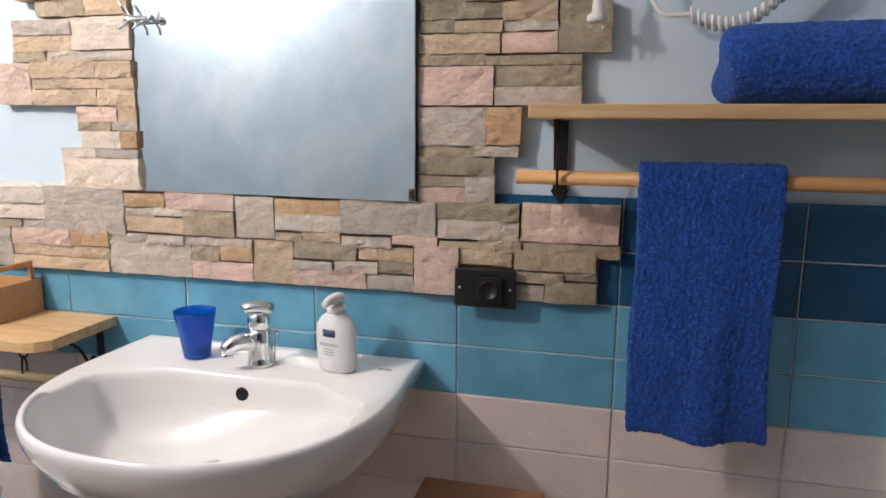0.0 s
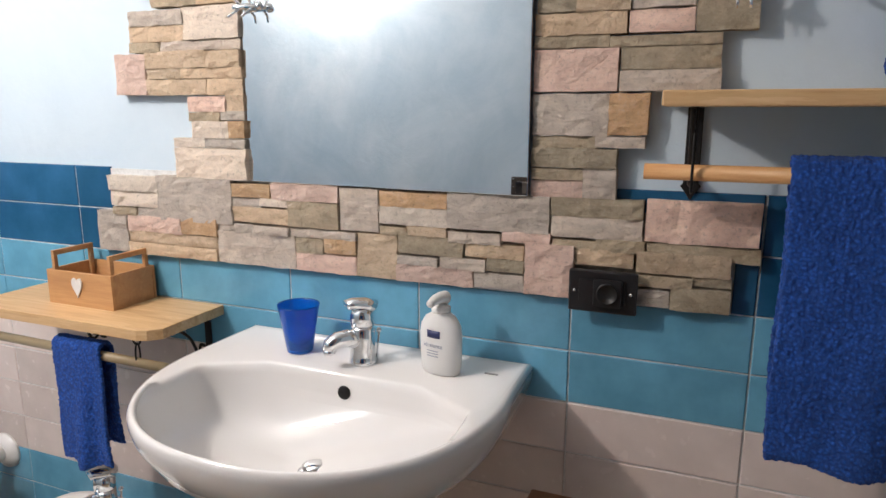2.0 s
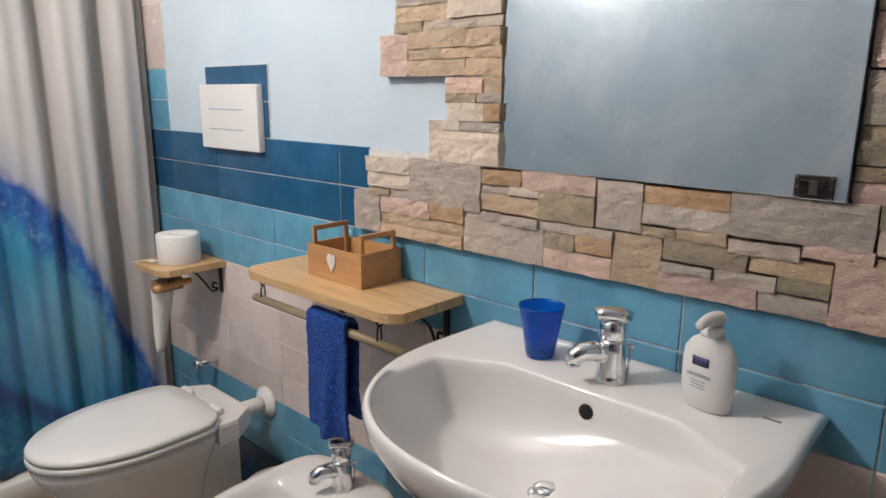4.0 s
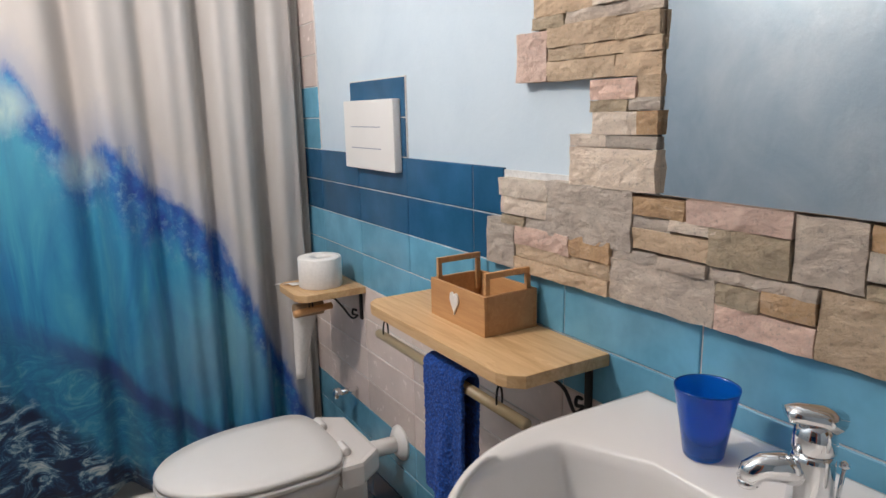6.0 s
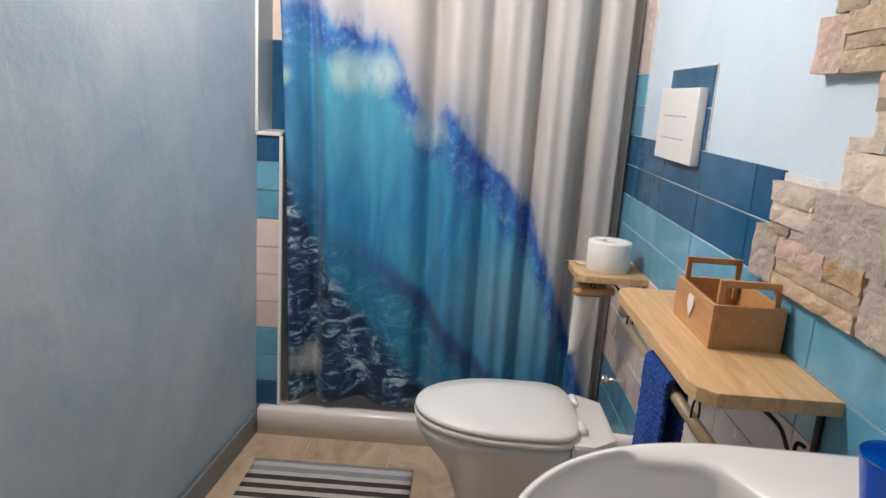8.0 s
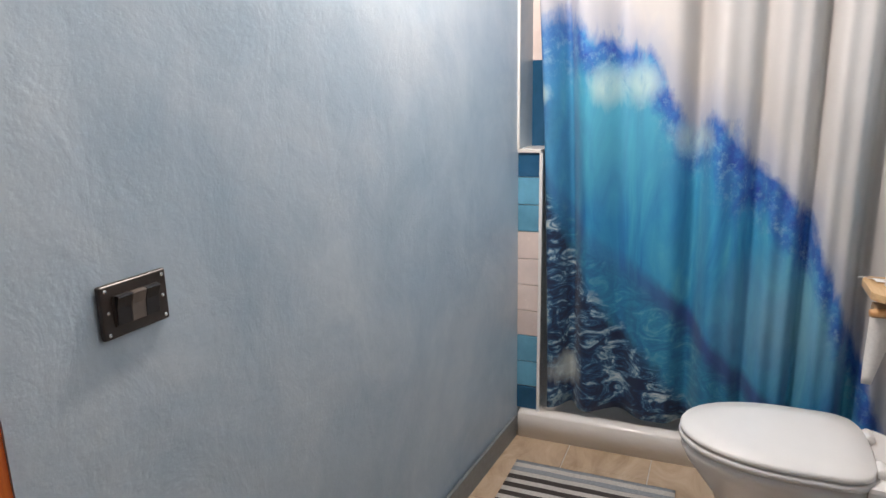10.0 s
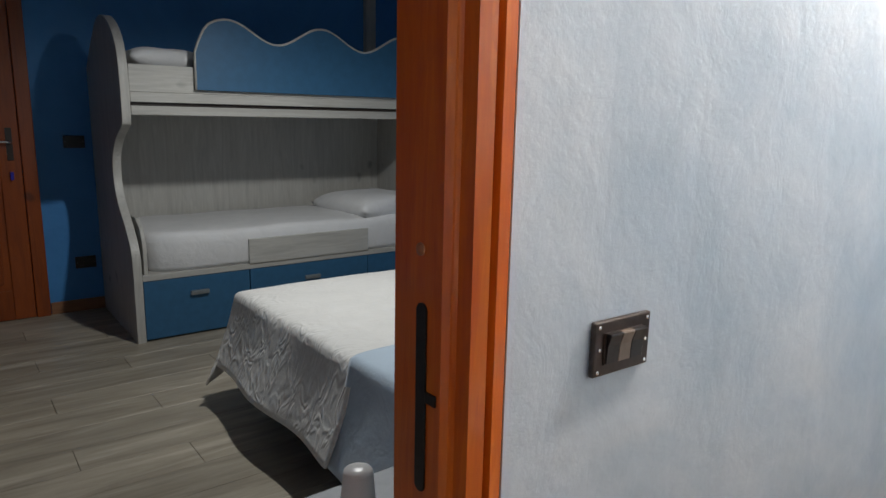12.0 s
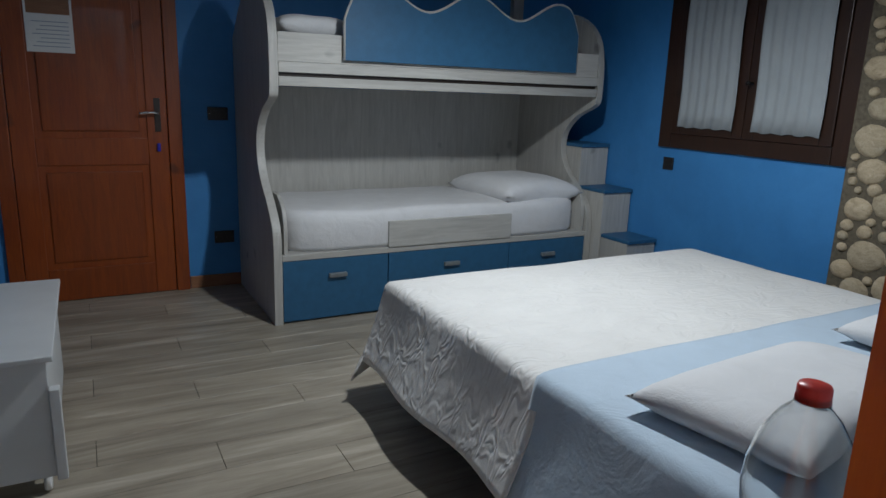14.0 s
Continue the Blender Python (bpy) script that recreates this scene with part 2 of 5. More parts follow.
def wave_print():
    """The curtain's print: a white sky over a breaking blue wave with foamy dark water at its foot."""
    n = Nodes("wave_print_fabric")
    y, z = n.axes()[1], n.axes()[2]
    rag = n.noise(6.0, 7, 0.62, n.stretch(1, 1.1, 0.7), 0.5)
    tall = n.noise(16.0, 6, 0.65, n.stretch(1, 1.0, 0.35), 0.4)
    across = n.math("MULTIPLY", y, 1 / 1.25)

    def height(stops, wobble):
        """How far a point lies below a line drawn over the cloth's width."""
        line = n.math("MULTIPLY", n.ramp(across, [(p / 1.25, h / 2) for p, h in stops]), 2.0)
        rough = n.math("ADD", n.math("MULTIPLY_ADD", rag, wobble, -0.5 * wobble), n.math("MULTIPLY_ADD", tall, 0.6 * wobble, -0.3 * wobble))
        return n.math("ADD", n.math("SUBTRACT", line, z), rough)

    def spot(cy, cz, r):
        dy, dz = n.math("SUBTRACT", y, cy), n.math("SUBTRACT", z, cz)
        d = n.math("SQRT", n.math("ADD", n.math("MULTIPLY", dy, dy), n.math("MULTIPLY", dz, dz)))
        d = n.math("ADD", d, n.math("MULTIPLY_ADD", tall, 0.12, -0.06))
        return n.ramp(n.math("DIVIDE", d, r), [(0.25, 1.0), (1.0, 0.0)])

    depth = height([(0, 1.56), (0.1, 1.58), (0.3, 1.53), (0.42, 1.41), (0.52, 1.26), (0.6, 1.25), (0.78, 1.08), (0.92, 0.9), (1.02, 0.66), (1.2, 0.2)], 0.22)
    swell = height([(0, 1.1), (0.08, 0.96), (0.21, 0.79), (0.5, 0.59), (0.65, 0.41), (0.83, 0.24), (1.2, 0.05)], 0.06)
    low = height([(0, 1.12), (0.06, 0.98), (0.12, 0.82), (0.2, 0.66), (0.31, 0.52), (0.42, 0.41), (0.52, 0.28), (0.8, 0.0)], 0.16)
    sky = n.ramp(n.noise(3.0, 4, 0.5, n.stretch(1, 1.5, 0.5)), [(0.3, (0.42, 0.405, 0.395)), (0.7, (0.54, 0.525, 0.51))])
    streak = n.noise(3.2, 6, 0.6, n.stretch(1, 2.6, 0.6), 0.9)
    body = n.ramp(streak, [(0.3, (0.010, 0.10, 0.30)), (0.45, (0.014, 0.19, 0.42)), (0.57, (0.03, 0.28, 0.48)), (0.7, (0.09, 0.40, 0.52))])
    # the pale thin water at the wave's far shoulder
    body = n.mix(n.math("MULTIPLY", spot(0.88, 0.55, 0.3), 0.6), body, (0.20, 0.42, 0.52))
    body = n.mix(n.math("MULTIPLY", spot(0.3, 1.2, 0.34), 0.5), body, (0.10, 0.42, 0.50))
    edge = n.ramp(n.noise(11.0, 6, 0.65), [(0.35, (0.010, 0.05, 0.30)), (0.55, (0.02, 0.13, 0.42)), (0.7, (0.06, 0.28, 0.5))])
    col = n.mix(n.ramp(n.math("ADD", depth, n.math("MULTIPLY_ADD", rag, 0.3, -0.15)), [(0.1, 0.0), (0.24, 1.0)]), edge, body)
    # the curl's near side, violet blue
    col = n.mix(n.math("MULTIPLY", n.ramp(y, [(0.03, 1.0), (0.16, 0.0)]), 0.75), col, n.ramp(rag, [(0.4, (0.02, 0.05, 0.22)), (0.6, (0.05, 0.2, 0.42))]))
    for cy, cz, r in ((0.25, 1.33, 0.085), (0.37, 1.34, 0.095), (0.54, 1.16, 0.08), (0.02, 1.31, 0.05)):
        col = n.mix(n.math("MULTIPLY", n.math("MULTIPLY", spot(cy, cz, r), n.ramp(tall, [(0.3, 0.35), (0.6, 1.0)])), 0.9), col, (0.50, 0.66, 0.60))
    # streaked water under the swell
    drift = n.noise(7.0, 7, 0.66, n.stretch(1, 1.6, 2.6), 1.6)
    under = n.ramp(drift, [(0.4, (0.012, 0.12, 0.26)), (0.55, (0.02, 0.21, 0.36)), (0.68, (0.12, 0.36, 0.44))])
    col = n.mix(n.math("MULTIPLY", n.ramp(swell, [(0.0, 0.0), (0.05, 1.0)]), 0.75), col, under)
    band = n.math("MULTIPLY", n.ramp(n.math("ADD", swell, 0.05), [(0.0, 0.0), (0.04, 1.0)]), n.ramp(swell, [(0.02, 1.0), (0.09, 0.0)]))
    col = n.mix(n.math("MULTIPLY", n.math("MULTIPLY", band, n.ramp(y, [(0.3, 0.35), (0.5, 1.0)])), 0.75), col, (0.03, 0.035, 0.17))
    # foam-veined dark water at the foot
    veins = n.noise(8.5, 9, 0.7, n.stretch(1, 1.0, 2.2), 1.5)
    water = n.ramp(veins, [(0.44, (0.005, 0.018, 0.06)), (0.51, (0.012, 0.06, 0.15)), (0.545, (0.06, 0.17, 0.28)), (0.59, (0.28, 0.40, 0.47)), (0.66, (0.55, 0.62, 0.63))])
    col = n.mix(n.ramp(low, [(0.0, 0.0), (0.07, 1.0)]), col, water)
    col = n.mix(n.math("MULTIPLY", spot(0.13, 0.28, 0.07), 0.8), col, (0.5, 0.56, 0.55))
    foam = n.ramp(n.noise(34.0, 7, 0.72), [(0.5, 0.0), (0.66, 1.0)])
    rim = n.math("MULTIPLY", n.ramp(depth, [(0.05, 0.0), (0.12, 1.0)]), n.ramp(depth, [(0.14, 1.0), (0.3, 0.0)]))
    col = n.mix(n.math("MULTIPLY", n.math("MULTIPLY", foam, rim), 0.5), col, (0.30, 0.50, 0.60))
    mist = n.mix(n.ramp(n.math("ADD", depth, 0.14), [(0.0, 0.0), (0.16, 0.4)]), sky, (0.16, 0.24, 0.44))
    col = n.mix(n.ramp(depth, [(0.0, 0.0), (0.06, 1.0)]), mist, col)
    weave = n.noise(500, 2)
    return n.done(col, 0.62, 0, weave, 0.0003, Sheen_Weight=0.1)


WAVE = wave_print()


def glass(name, colour, rough=0.03, trans=1.0):
    n = Nodes(name)
    return n.done(n.ramp(n.noise(20, 3), [(0.3, tuple(c * 0.94 for c in colour)), (0.7, colour)]), rough, 0, None, 0, Transmission_Weight=trans, IOR=1.45)


BLUE_GLASS = glass("translucent_blue_plastic", (0.0, 0.22, 0.85), 0.16, 0.75)
PET = glass("clear_bottle_plastic", (0.97, 0.98, 0.98), 0.02, 1.0)


def cloth(name, colour, scale, depth, quilt=False):
    n = Nodes(name).world_space()
    wrinkle = n.noise(scale, 5, 0.6, None, 0.6)
    weave = n.noise(260, 3)
    h = n.math("ADD", wrinkle, n.math("MULTIPLY", weave, 0.06))
    if quilt:
        w = n.noise(7, 2, 0.5, n.stretch(1, 1.8, 1), 0.6)
        h = n.math("ADD", h, n.math("MULTIPLY", n.math("SINE", n.math("MULTIPLY", w, 30.0)), 0.3))
    return n.done(n.ramp(wrinkle, [(0.3, tuple(c * 0.92 for c in colour)), (0.7, colour)]), 0.9, 0, h, depth, Sheen_Weight=0.15)


QUILT = cloth("white_quilted_cotton", (0.8, 0.785, 0.76), 5, 0.004, True)
SHEET_BLUE = cloth("pale_blue_cotton", (0.52, 0.63, 0.74), 7, 0.006)
LINEN = cloth("white_linen", (0.72, 0.72, 0.73), 8, 0.008)
LACE = cloth("white_net_curtain", (0.36, 0.39, 0.41), 6, 0.004)
NAVY_CLOTH = cloth("dark_blue_valance", (0.012, 0.03, 0.1), 7, 0.004)


def striped_rug():
    n = Nodes("striped_woven_rug")
    x = n.axes()[0]
    rib = n.math("SINE", n.math("MULTIPLY", x, 900.0))
    cell = n.math("FRACT", n.math("MULTIPLY_ADD", x, 1 / 0.052, 40.0))
    on = n.ramp(cell, [(0.45, 0.0), (0.5, 1.0)])
    part = n.ramp(x, [(0.1795, 0.0), (0.1805, 1.0)])
    grey = n.mix(part, (0.05, 0.042, 0.04), (0.28, 0.31, 0.34))
    fuzz = n.noise(150, 4)
    col = n.mix(on, (0.55, 0.53, 0.5), grey)
    return n.done(n.mix(0.25, col, n.ramp(fuzz, [(0.3, 0.1), (0.7, 0.7)]), "OVERLAY"), 0.95, 0, n.math("ADD", n.math("MULTIPLY", rib, 0.3), fuzz), 0.003)


RUG = striped_rug()

# ---- shapes ----


def mesh_of(name, bm, mat, smooth=False):
    me = bpy.data.meshes.new(name)
    bmesh.ops.recalc_face_normals(bm, faces=bm.faces)
    bm.to_mesh(me)
    bm.free()
    for m in mat if isinstance(mat, (list, tuple)) else [mat]:
        me.materials.append(m)
    for p in me.polygons:
        p.use_smooth = smooth
    return me


def part(name, me, parent=None, m=None, **tags):
    ob = new(name, me)
    if parent is not None:
        ob.parent = parent
    if m is not None:
        ob.matrix_basis = m
    return tagged(ob, **tags) if tags else ob


def thing(name, at, label, category, group="", kind="", turn=0):
    ob = new(name)
    ob.matrix_basis = pose(*at, 0, 0, turn)
    return tagged(ob, label, category, group, kind)


def box_bm(lo, hi, bevel=0.0, seg=2):
    bm = bmesh.new()
    bmesh.ops.create_cube(bm, size=1)
    for v in bm.verts:
        v.co = Vector([lo[i] + (v.co[i] + 0.5) * (hi[i] - lo[i]) for i in range(3)])
    if bevel:
        bmesh.ops.bevel(bm, geom=list(bm.edges), offset=bevel, segments=seg, affect="EDGES", profile=0.6)
    return bm


def box(name, lo, hi, mat, bevel=0.0, parent=None, **tags):
    return part(name, mesh_of(name, box_bm(lo, hi, bevel), mat), parent, **tags)


def prism_bm(outline, lo, hi, axis=2, bevel=0.0):
    """Extrudes a closed outline along an axis; the outline's two numbers are the other axes in order."""
    bm = bmesh.new()
    rings = []
    for h in (lo, hi):
        ring = []
        for a, b in outline:
            c = [a, b]
            c.insert(axis, h)
            ring.append(bm.verts.new(c))
        rings.append(ring)
    n = len(outline)
    caps = [bm.faces.new(rings[0]), bm.faces.new(rings[1])]
    for i in range(n):
        bm.faces.new((rings[0][i], rings[0][(i + 1) % n], rings[1][(i + 1) % n], rings[1][i]))
    bmesh.ops.recalc_face_normals(bm, faces=bm.faces)
    if bevel:
        edges = {e for f in caps for e in f.edges}
        bmesh.ops.bevel(bm, geom=list(edges), offset=bevel, segments=2, affect="EDGES", profile=0.6)
    return bm


def prism(name, outline, lo, hi, mat, axis=2, bevel=0.0, parent=None, smooth=False, **tags):
    return part(name, mesh_of(name, prism_bm(outline, lo, hi, axis, bevel), mat, smooth), parent, **tags)


def loft_bm(rings, closed=True, caps=True):
    bm = bmesh.new()
    vs = [[bm.verts.new(c) for c in r] for r in rings]
    n = len(rings[0])
    for a, b in zip(vs, vs[1:]):
        for i in range(n if closed else n - 1):
            j = (i + 1) % n
            bm.faces.new((a[i], a[j], b[j], b[i]))
    if caps:
        bm.faces.new(vs[0][::-1])
        bm.faces.new(vs[-1])
    return bm


def lathe_bm(profile, steps=32, caps=True):
    return loft_bm([[(r * math.cos(a), r * math.sin(a), z) for a in (math.tau * i / steps for i in range(steps))] for r, z in profile], True, caps)


def lathe(name, profile, mat, parent=None, m=None, steps=32, caps=True, **tags):
    return part(name, mesh_of(name, lathe_bm(profile, steps, caps), mat, True), parent, m, **tags)


def tube_bm(path, radius, steps=10, loop=False):
    pts = [Vector(p) for p in path]
    rings, side = [], None
    for i, p in enumerate(pts):
        a, b = pts[i - 1 if i or loop else 0], pts[(i + 1) % len(pts) if i + 1 < len(pts) or loop else i]
        d = (b - a).normalized()
        if side is None:
            side = d.orthogonal().normalized()
        side = (side - d * side.dot(d)).normalized()
        up = d.cross(side)
        r = radius(i / (len(pts) - 1)) if callable(radius) else radius
        rings.append([p + r * (math.cos(math.tau * k / steps) * side + math.sin(math.tau * k / steps) * up) for k in range(steps)])
    if loop:
        rings.append(rings[0])
    bm = loft_bm(rings, True, not loop)
    bmesh.ops.remove_doubles(bm, verts=bm.verts, dist=1e-6)
    return bm


def tube(name, path, radius, mat, parent=None, steps=10, loop=False, **tags):
    return part(name, mesh_of(name, tube_bm(path, radius, steps, loop), mat, True), parent, **tags)


def arc(centre, radius, a0, a1, n=12, plane="yz"):
    out = []
    for i in range(n + 1):
        a = radians(a0 + (a1 - a0) * i / n)
        u, v = radius * math.cos(a), radius * math.sin(a)
        d = {"yz": (0, u, v), "xz": (u, 0, v), "xy": (u, v, 0)}[plane]
        out.append(tuple(c + e for c, e in zip(centre, d)))
    return out


def smooth_line(points, n=8):
    """A rounded line through a few points (Catmull-Rom)."""
    p = [Vector(q) for q in points]
    p = [p[0] * 2 - p[1]] + p + [p[-1] * 2 - p[-2]]
    out = []
    for i in range(1, len(p) - 2):
        for k in range(n):
            t = k / n
            out.append(0.5 * (2 * p[i] + (p[i + 1] - p[i - 1]) * t + (2 * p[i - 1] - 5 * p[i] + 4 * p[i + 1] - p[i + 2]) * t * t + (3 * p[i] - p[i - 1] - 3 * p[i + 1] + p[i + 2]) * t ** 3))
    return out + [p[-2]]


# ---- structure ----
WALL_Y = 1.235          # face of the tiles on the wall with the basin
SX, SY = -0.115, -0.12   # where the bedroom's own origin lies
BACK_L, WINDOW_L = -4.418, -3.3
BACK_Y = BACK_L + SY    # far wall of the bedroom
WINDOW_X = WINDOW_L + SX  # window wall of the bedroom
STRUCT = dict(kind="structure")

wall_basin = box("wall_basin", (-3.4, WALL_Y + 0.007, -0.05), (1.4, WALL_Y + 0.16, 2.6), PALE_PAINT, label="pale blue painted wall with a tiled dado", category="wall", **STRUCT)
box("wall_shower_end", (-3.4, -0.3, -0.05), (-3.28, WALL_Y + 0.007, 2.6), PALE_PAINT, label="end wall of the shower", category="wall", **STRUCT)
box("wall_bathroom_east", (1.25, -0.31, -0.05), (1.4, WALL_Y + 0.007, 2.6), PALE_PAINT, label="pale blue painted side wall of the bathroom", category="wall", **STRUCT)
prism("wall_divider", [(-0.628, -0.184), (-0.8, -0.1815), (-1.0, -0.1725), (-1.25, -0.1535), (-2.46, -0.05), (-3.28, 0.0), (-3.28, -0.300), (-0.628, -0.300)], -0.05, 2.6, SPONGED, label="sponged grey-blue plaster wall", category="wall", **STRUCT)
prism("wall_divider_east", [(0.35, -0.183), (1.25, -0.183), (1.25, -0.300), (0.35, -0.300)], -0.05, 2.6, SPONGED, label="sponged grey-blue plaster wall", category="wall", **STRUCT)
box("wall_over_door", (-0.628, -0.300, 2.12), (0.35, -0.183, 2.6), SPONGED, label="sponged plaster over the doorway", category="wall", **STRUCT)
box("wall_back", (-3.65, BACK_Y - 0.15, -0.05), (2.0, BACK_Y, 2.7), BRIGHT_BLUE, label="bright blue painted bedroom wall", category="wall", **STRUCT)
box("wall_bedroom_east", (1.85, BACK_Y, -0.05), (2.0, -0.300, 2.7), BRIGHT_BLUE, label="bright blue painted bedroom wall", category="wall", **STRUCT)
# window wall with its opening
WY0L, WY1L, WZ0, WZ1 = -3.12, -1.985, 1.075, 2.1
WY0, WY1 = WY0L + SY, WY1L + SY
bm = bmesh.new()
for lo, hi in (((-3.65, BACK_Y, -0.05), (WINDOW_X, -0.300, WZ0)), ((-3.65, BACK_Y, WZ1), (WINDOW_X, -0.300, 2.7)), ((-3.65, BACK_Y, WZ0), (WINDOW_X, WY0, WZ1)), ((-3.65, WY1, WZ0), (WINDOW_X, -0.300, WZ1))):
    piece = box_bm(lo, hi)
    tmp = bpy.data.meshes.new("tmp")
    piece.to_mesh(tmp)
    bm.from_mesh(tmp)
    piece.free()
    bpy.data.meshes.remove(tmp)
part("wall_window", mesh_of("wall_window", bm, BRIGHT_BLUE), label="bright blue painted wall round the window", category="wall", **STRUCT)
box("ceiling_bathroom", (-3.4, -0.31, 2.6), (1.4, WALL_Y + 0.16, 2.68), CEIL_WHITE, label="white bathroom ceiling", category="ceiling", **STRUCT)
box("ceiling_bedroom", (-3.65, BACK_Y - 0.15, 2.7), (2.0, -0.31, 2.78), CEIL_WHITE, label="white bedroom ceiling", category="ceiling", **STRUCT)
floor_bath = box("floor_bathroom", (-3.4, -0.25, -0.08), (1.4, WALL_Y + 0.1, -0.004), GROUT, label="sandy stone-look floor tiles", category="floor", **STRUCT)
floor_bed = box("floor_bedroom", (-3.65, BACK_Y - 0.1, -0.08), (2.0, -0.25, -0.004), plain("floor_joint", (0.09, 0.08, 0.07), 0.8), label="grey-brown driftwood planks", category="floor", **STRUCT)
prism("baseboard", [(-0.63, -0.183), (-2.44, -0.052), (-2.44, -0.04), (-0.63, -0.171)], 0.0, 0.085, SKIRT, bevel=0.003, label="grey skirting along the plaster wall", category="baseboard", **STRUCT)
box("baseboard_back", (-0.94, BACK_Y, 0.0), (-0.59, BACK_Y + 0.012, 0.08), BROWN_WOOD, 0.003, label="brown skirting at the blue wall", category="baseboard", **STRUCT)

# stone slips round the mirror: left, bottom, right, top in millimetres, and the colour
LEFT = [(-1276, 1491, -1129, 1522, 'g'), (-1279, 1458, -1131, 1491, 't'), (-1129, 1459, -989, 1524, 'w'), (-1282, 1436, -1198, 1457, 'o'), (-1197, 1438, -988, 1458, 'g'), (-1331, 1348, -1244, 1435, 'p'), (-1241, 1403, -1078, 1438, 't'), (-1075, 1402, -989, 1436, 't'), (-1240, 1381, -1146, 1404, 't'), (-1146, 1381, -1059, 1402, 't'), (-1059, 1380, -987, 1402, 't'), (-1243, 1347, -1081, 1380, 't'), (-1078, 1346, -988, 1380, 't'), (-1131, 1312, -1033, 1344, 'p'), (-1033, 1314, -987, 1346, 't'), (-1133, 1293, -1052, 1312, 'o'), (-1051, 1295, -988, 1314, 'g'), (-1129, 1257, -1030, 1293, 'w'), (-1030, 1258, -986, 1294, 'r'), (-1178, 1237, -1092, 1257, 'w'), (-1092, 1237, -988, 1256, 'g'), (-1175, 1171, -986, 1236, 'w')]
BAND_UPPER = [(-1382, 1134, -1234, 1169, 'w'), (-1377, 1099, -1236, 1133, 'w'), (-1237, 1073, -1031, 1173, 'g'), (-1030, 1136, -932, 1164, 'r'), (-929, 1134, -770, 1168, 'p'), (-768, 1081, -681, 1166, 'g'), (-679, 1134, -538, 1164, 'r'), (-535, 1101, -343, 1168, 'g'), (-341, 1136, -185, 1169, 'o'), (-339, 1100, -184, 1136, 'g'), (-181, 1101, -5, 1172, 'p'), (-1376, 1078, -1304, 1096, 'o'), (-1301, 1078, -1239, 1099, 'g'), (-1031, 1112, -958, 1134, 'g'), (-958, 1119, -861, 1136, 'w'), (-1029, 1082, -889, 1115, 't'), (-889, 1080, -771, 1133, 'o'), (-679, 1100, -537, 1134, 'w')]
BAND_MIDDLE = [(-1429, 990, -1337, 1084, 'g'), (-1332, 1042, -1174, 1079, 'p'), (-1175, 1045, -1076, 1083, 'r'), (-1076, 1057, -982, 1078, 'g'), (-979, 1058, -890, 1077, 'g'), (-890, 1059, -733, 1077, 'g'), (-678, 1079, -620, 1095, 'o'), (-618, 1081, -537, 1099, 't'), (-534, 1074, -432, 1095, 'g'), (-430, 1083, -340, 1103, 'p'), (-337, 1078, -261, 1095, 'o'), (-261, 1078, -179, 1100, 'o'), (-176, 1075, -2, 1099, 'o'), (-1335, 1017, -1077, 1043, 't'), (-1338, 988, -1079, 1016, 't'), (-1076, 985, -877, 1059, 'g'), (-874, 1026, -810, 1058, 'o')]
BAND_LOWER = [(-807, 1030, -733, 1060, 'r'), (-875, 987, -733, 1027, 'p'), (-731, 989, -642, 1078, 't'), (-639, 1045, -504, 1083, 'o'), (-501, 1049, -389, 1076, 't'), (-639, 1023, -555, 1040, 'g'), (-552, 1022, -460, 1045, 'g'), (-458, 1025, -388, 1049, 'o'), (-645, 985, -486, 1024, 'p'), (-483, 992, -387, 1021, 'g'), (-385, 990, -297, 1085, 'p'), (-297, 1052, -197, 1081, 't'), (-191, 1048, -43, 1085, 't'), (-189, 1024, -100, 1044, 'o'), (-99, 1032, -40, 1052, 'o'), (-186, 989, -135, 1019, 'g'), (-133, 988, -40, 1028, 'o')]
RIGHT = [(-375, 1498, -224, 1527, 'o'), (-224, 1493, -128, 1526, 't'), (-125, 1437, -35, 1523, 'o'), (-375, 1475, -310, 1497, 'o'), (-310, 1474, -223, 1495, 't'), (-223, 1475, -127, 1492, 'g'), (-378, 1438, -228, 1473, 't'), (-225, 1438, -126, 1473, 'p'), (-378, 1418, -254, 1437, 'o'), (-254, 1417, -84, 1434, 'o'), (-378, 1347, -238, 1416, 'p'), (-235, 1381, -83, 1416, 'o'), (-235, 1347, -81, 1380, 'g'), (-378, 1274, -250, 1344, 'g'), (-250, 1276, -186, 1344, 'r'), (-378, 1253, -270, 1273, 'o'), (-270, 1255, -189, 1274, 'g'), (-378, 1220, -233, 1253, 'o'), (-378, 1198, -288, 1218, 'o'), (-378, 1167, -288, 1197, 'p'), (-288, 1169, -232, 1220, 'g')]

# ---- doorway ----
def casing(sign, x_wall, x_open):
    """One upright of the door frame; sign is +1 where the opening lies towards +x."""
    w = x_open - x_wall
    y0, y1 = -0.308, -0.186
    o = [(x_wall + 0.14 * w, y1), (x_wall + 0.14 * w, y1 + 0.012), (x_wall + 0.36 * w, y1 + 0.014), (x_wall + 0.40 * w, y1 + 0.004), (x_wall + 0.47 * w, y1 + 0.004),
         (x_wall + 0.5 * w, y1 + 0.014), (x_wall + 0.78 * w, y1 + 0.012), (x_wall + 0.82 * w, y1 - 0.01), (x_wall + 0.88 * w, y1 - 0.012),
         (x_open - 0.08 * w, y1 - 0.012), (x_open, y1 - 0.02), (x_open, y0), (x_wall + 0.001 * sign, y0), (x_wall + 0.001 * sign, y1)]
    return prism_bm(o, 0.0, 2.1, 2)


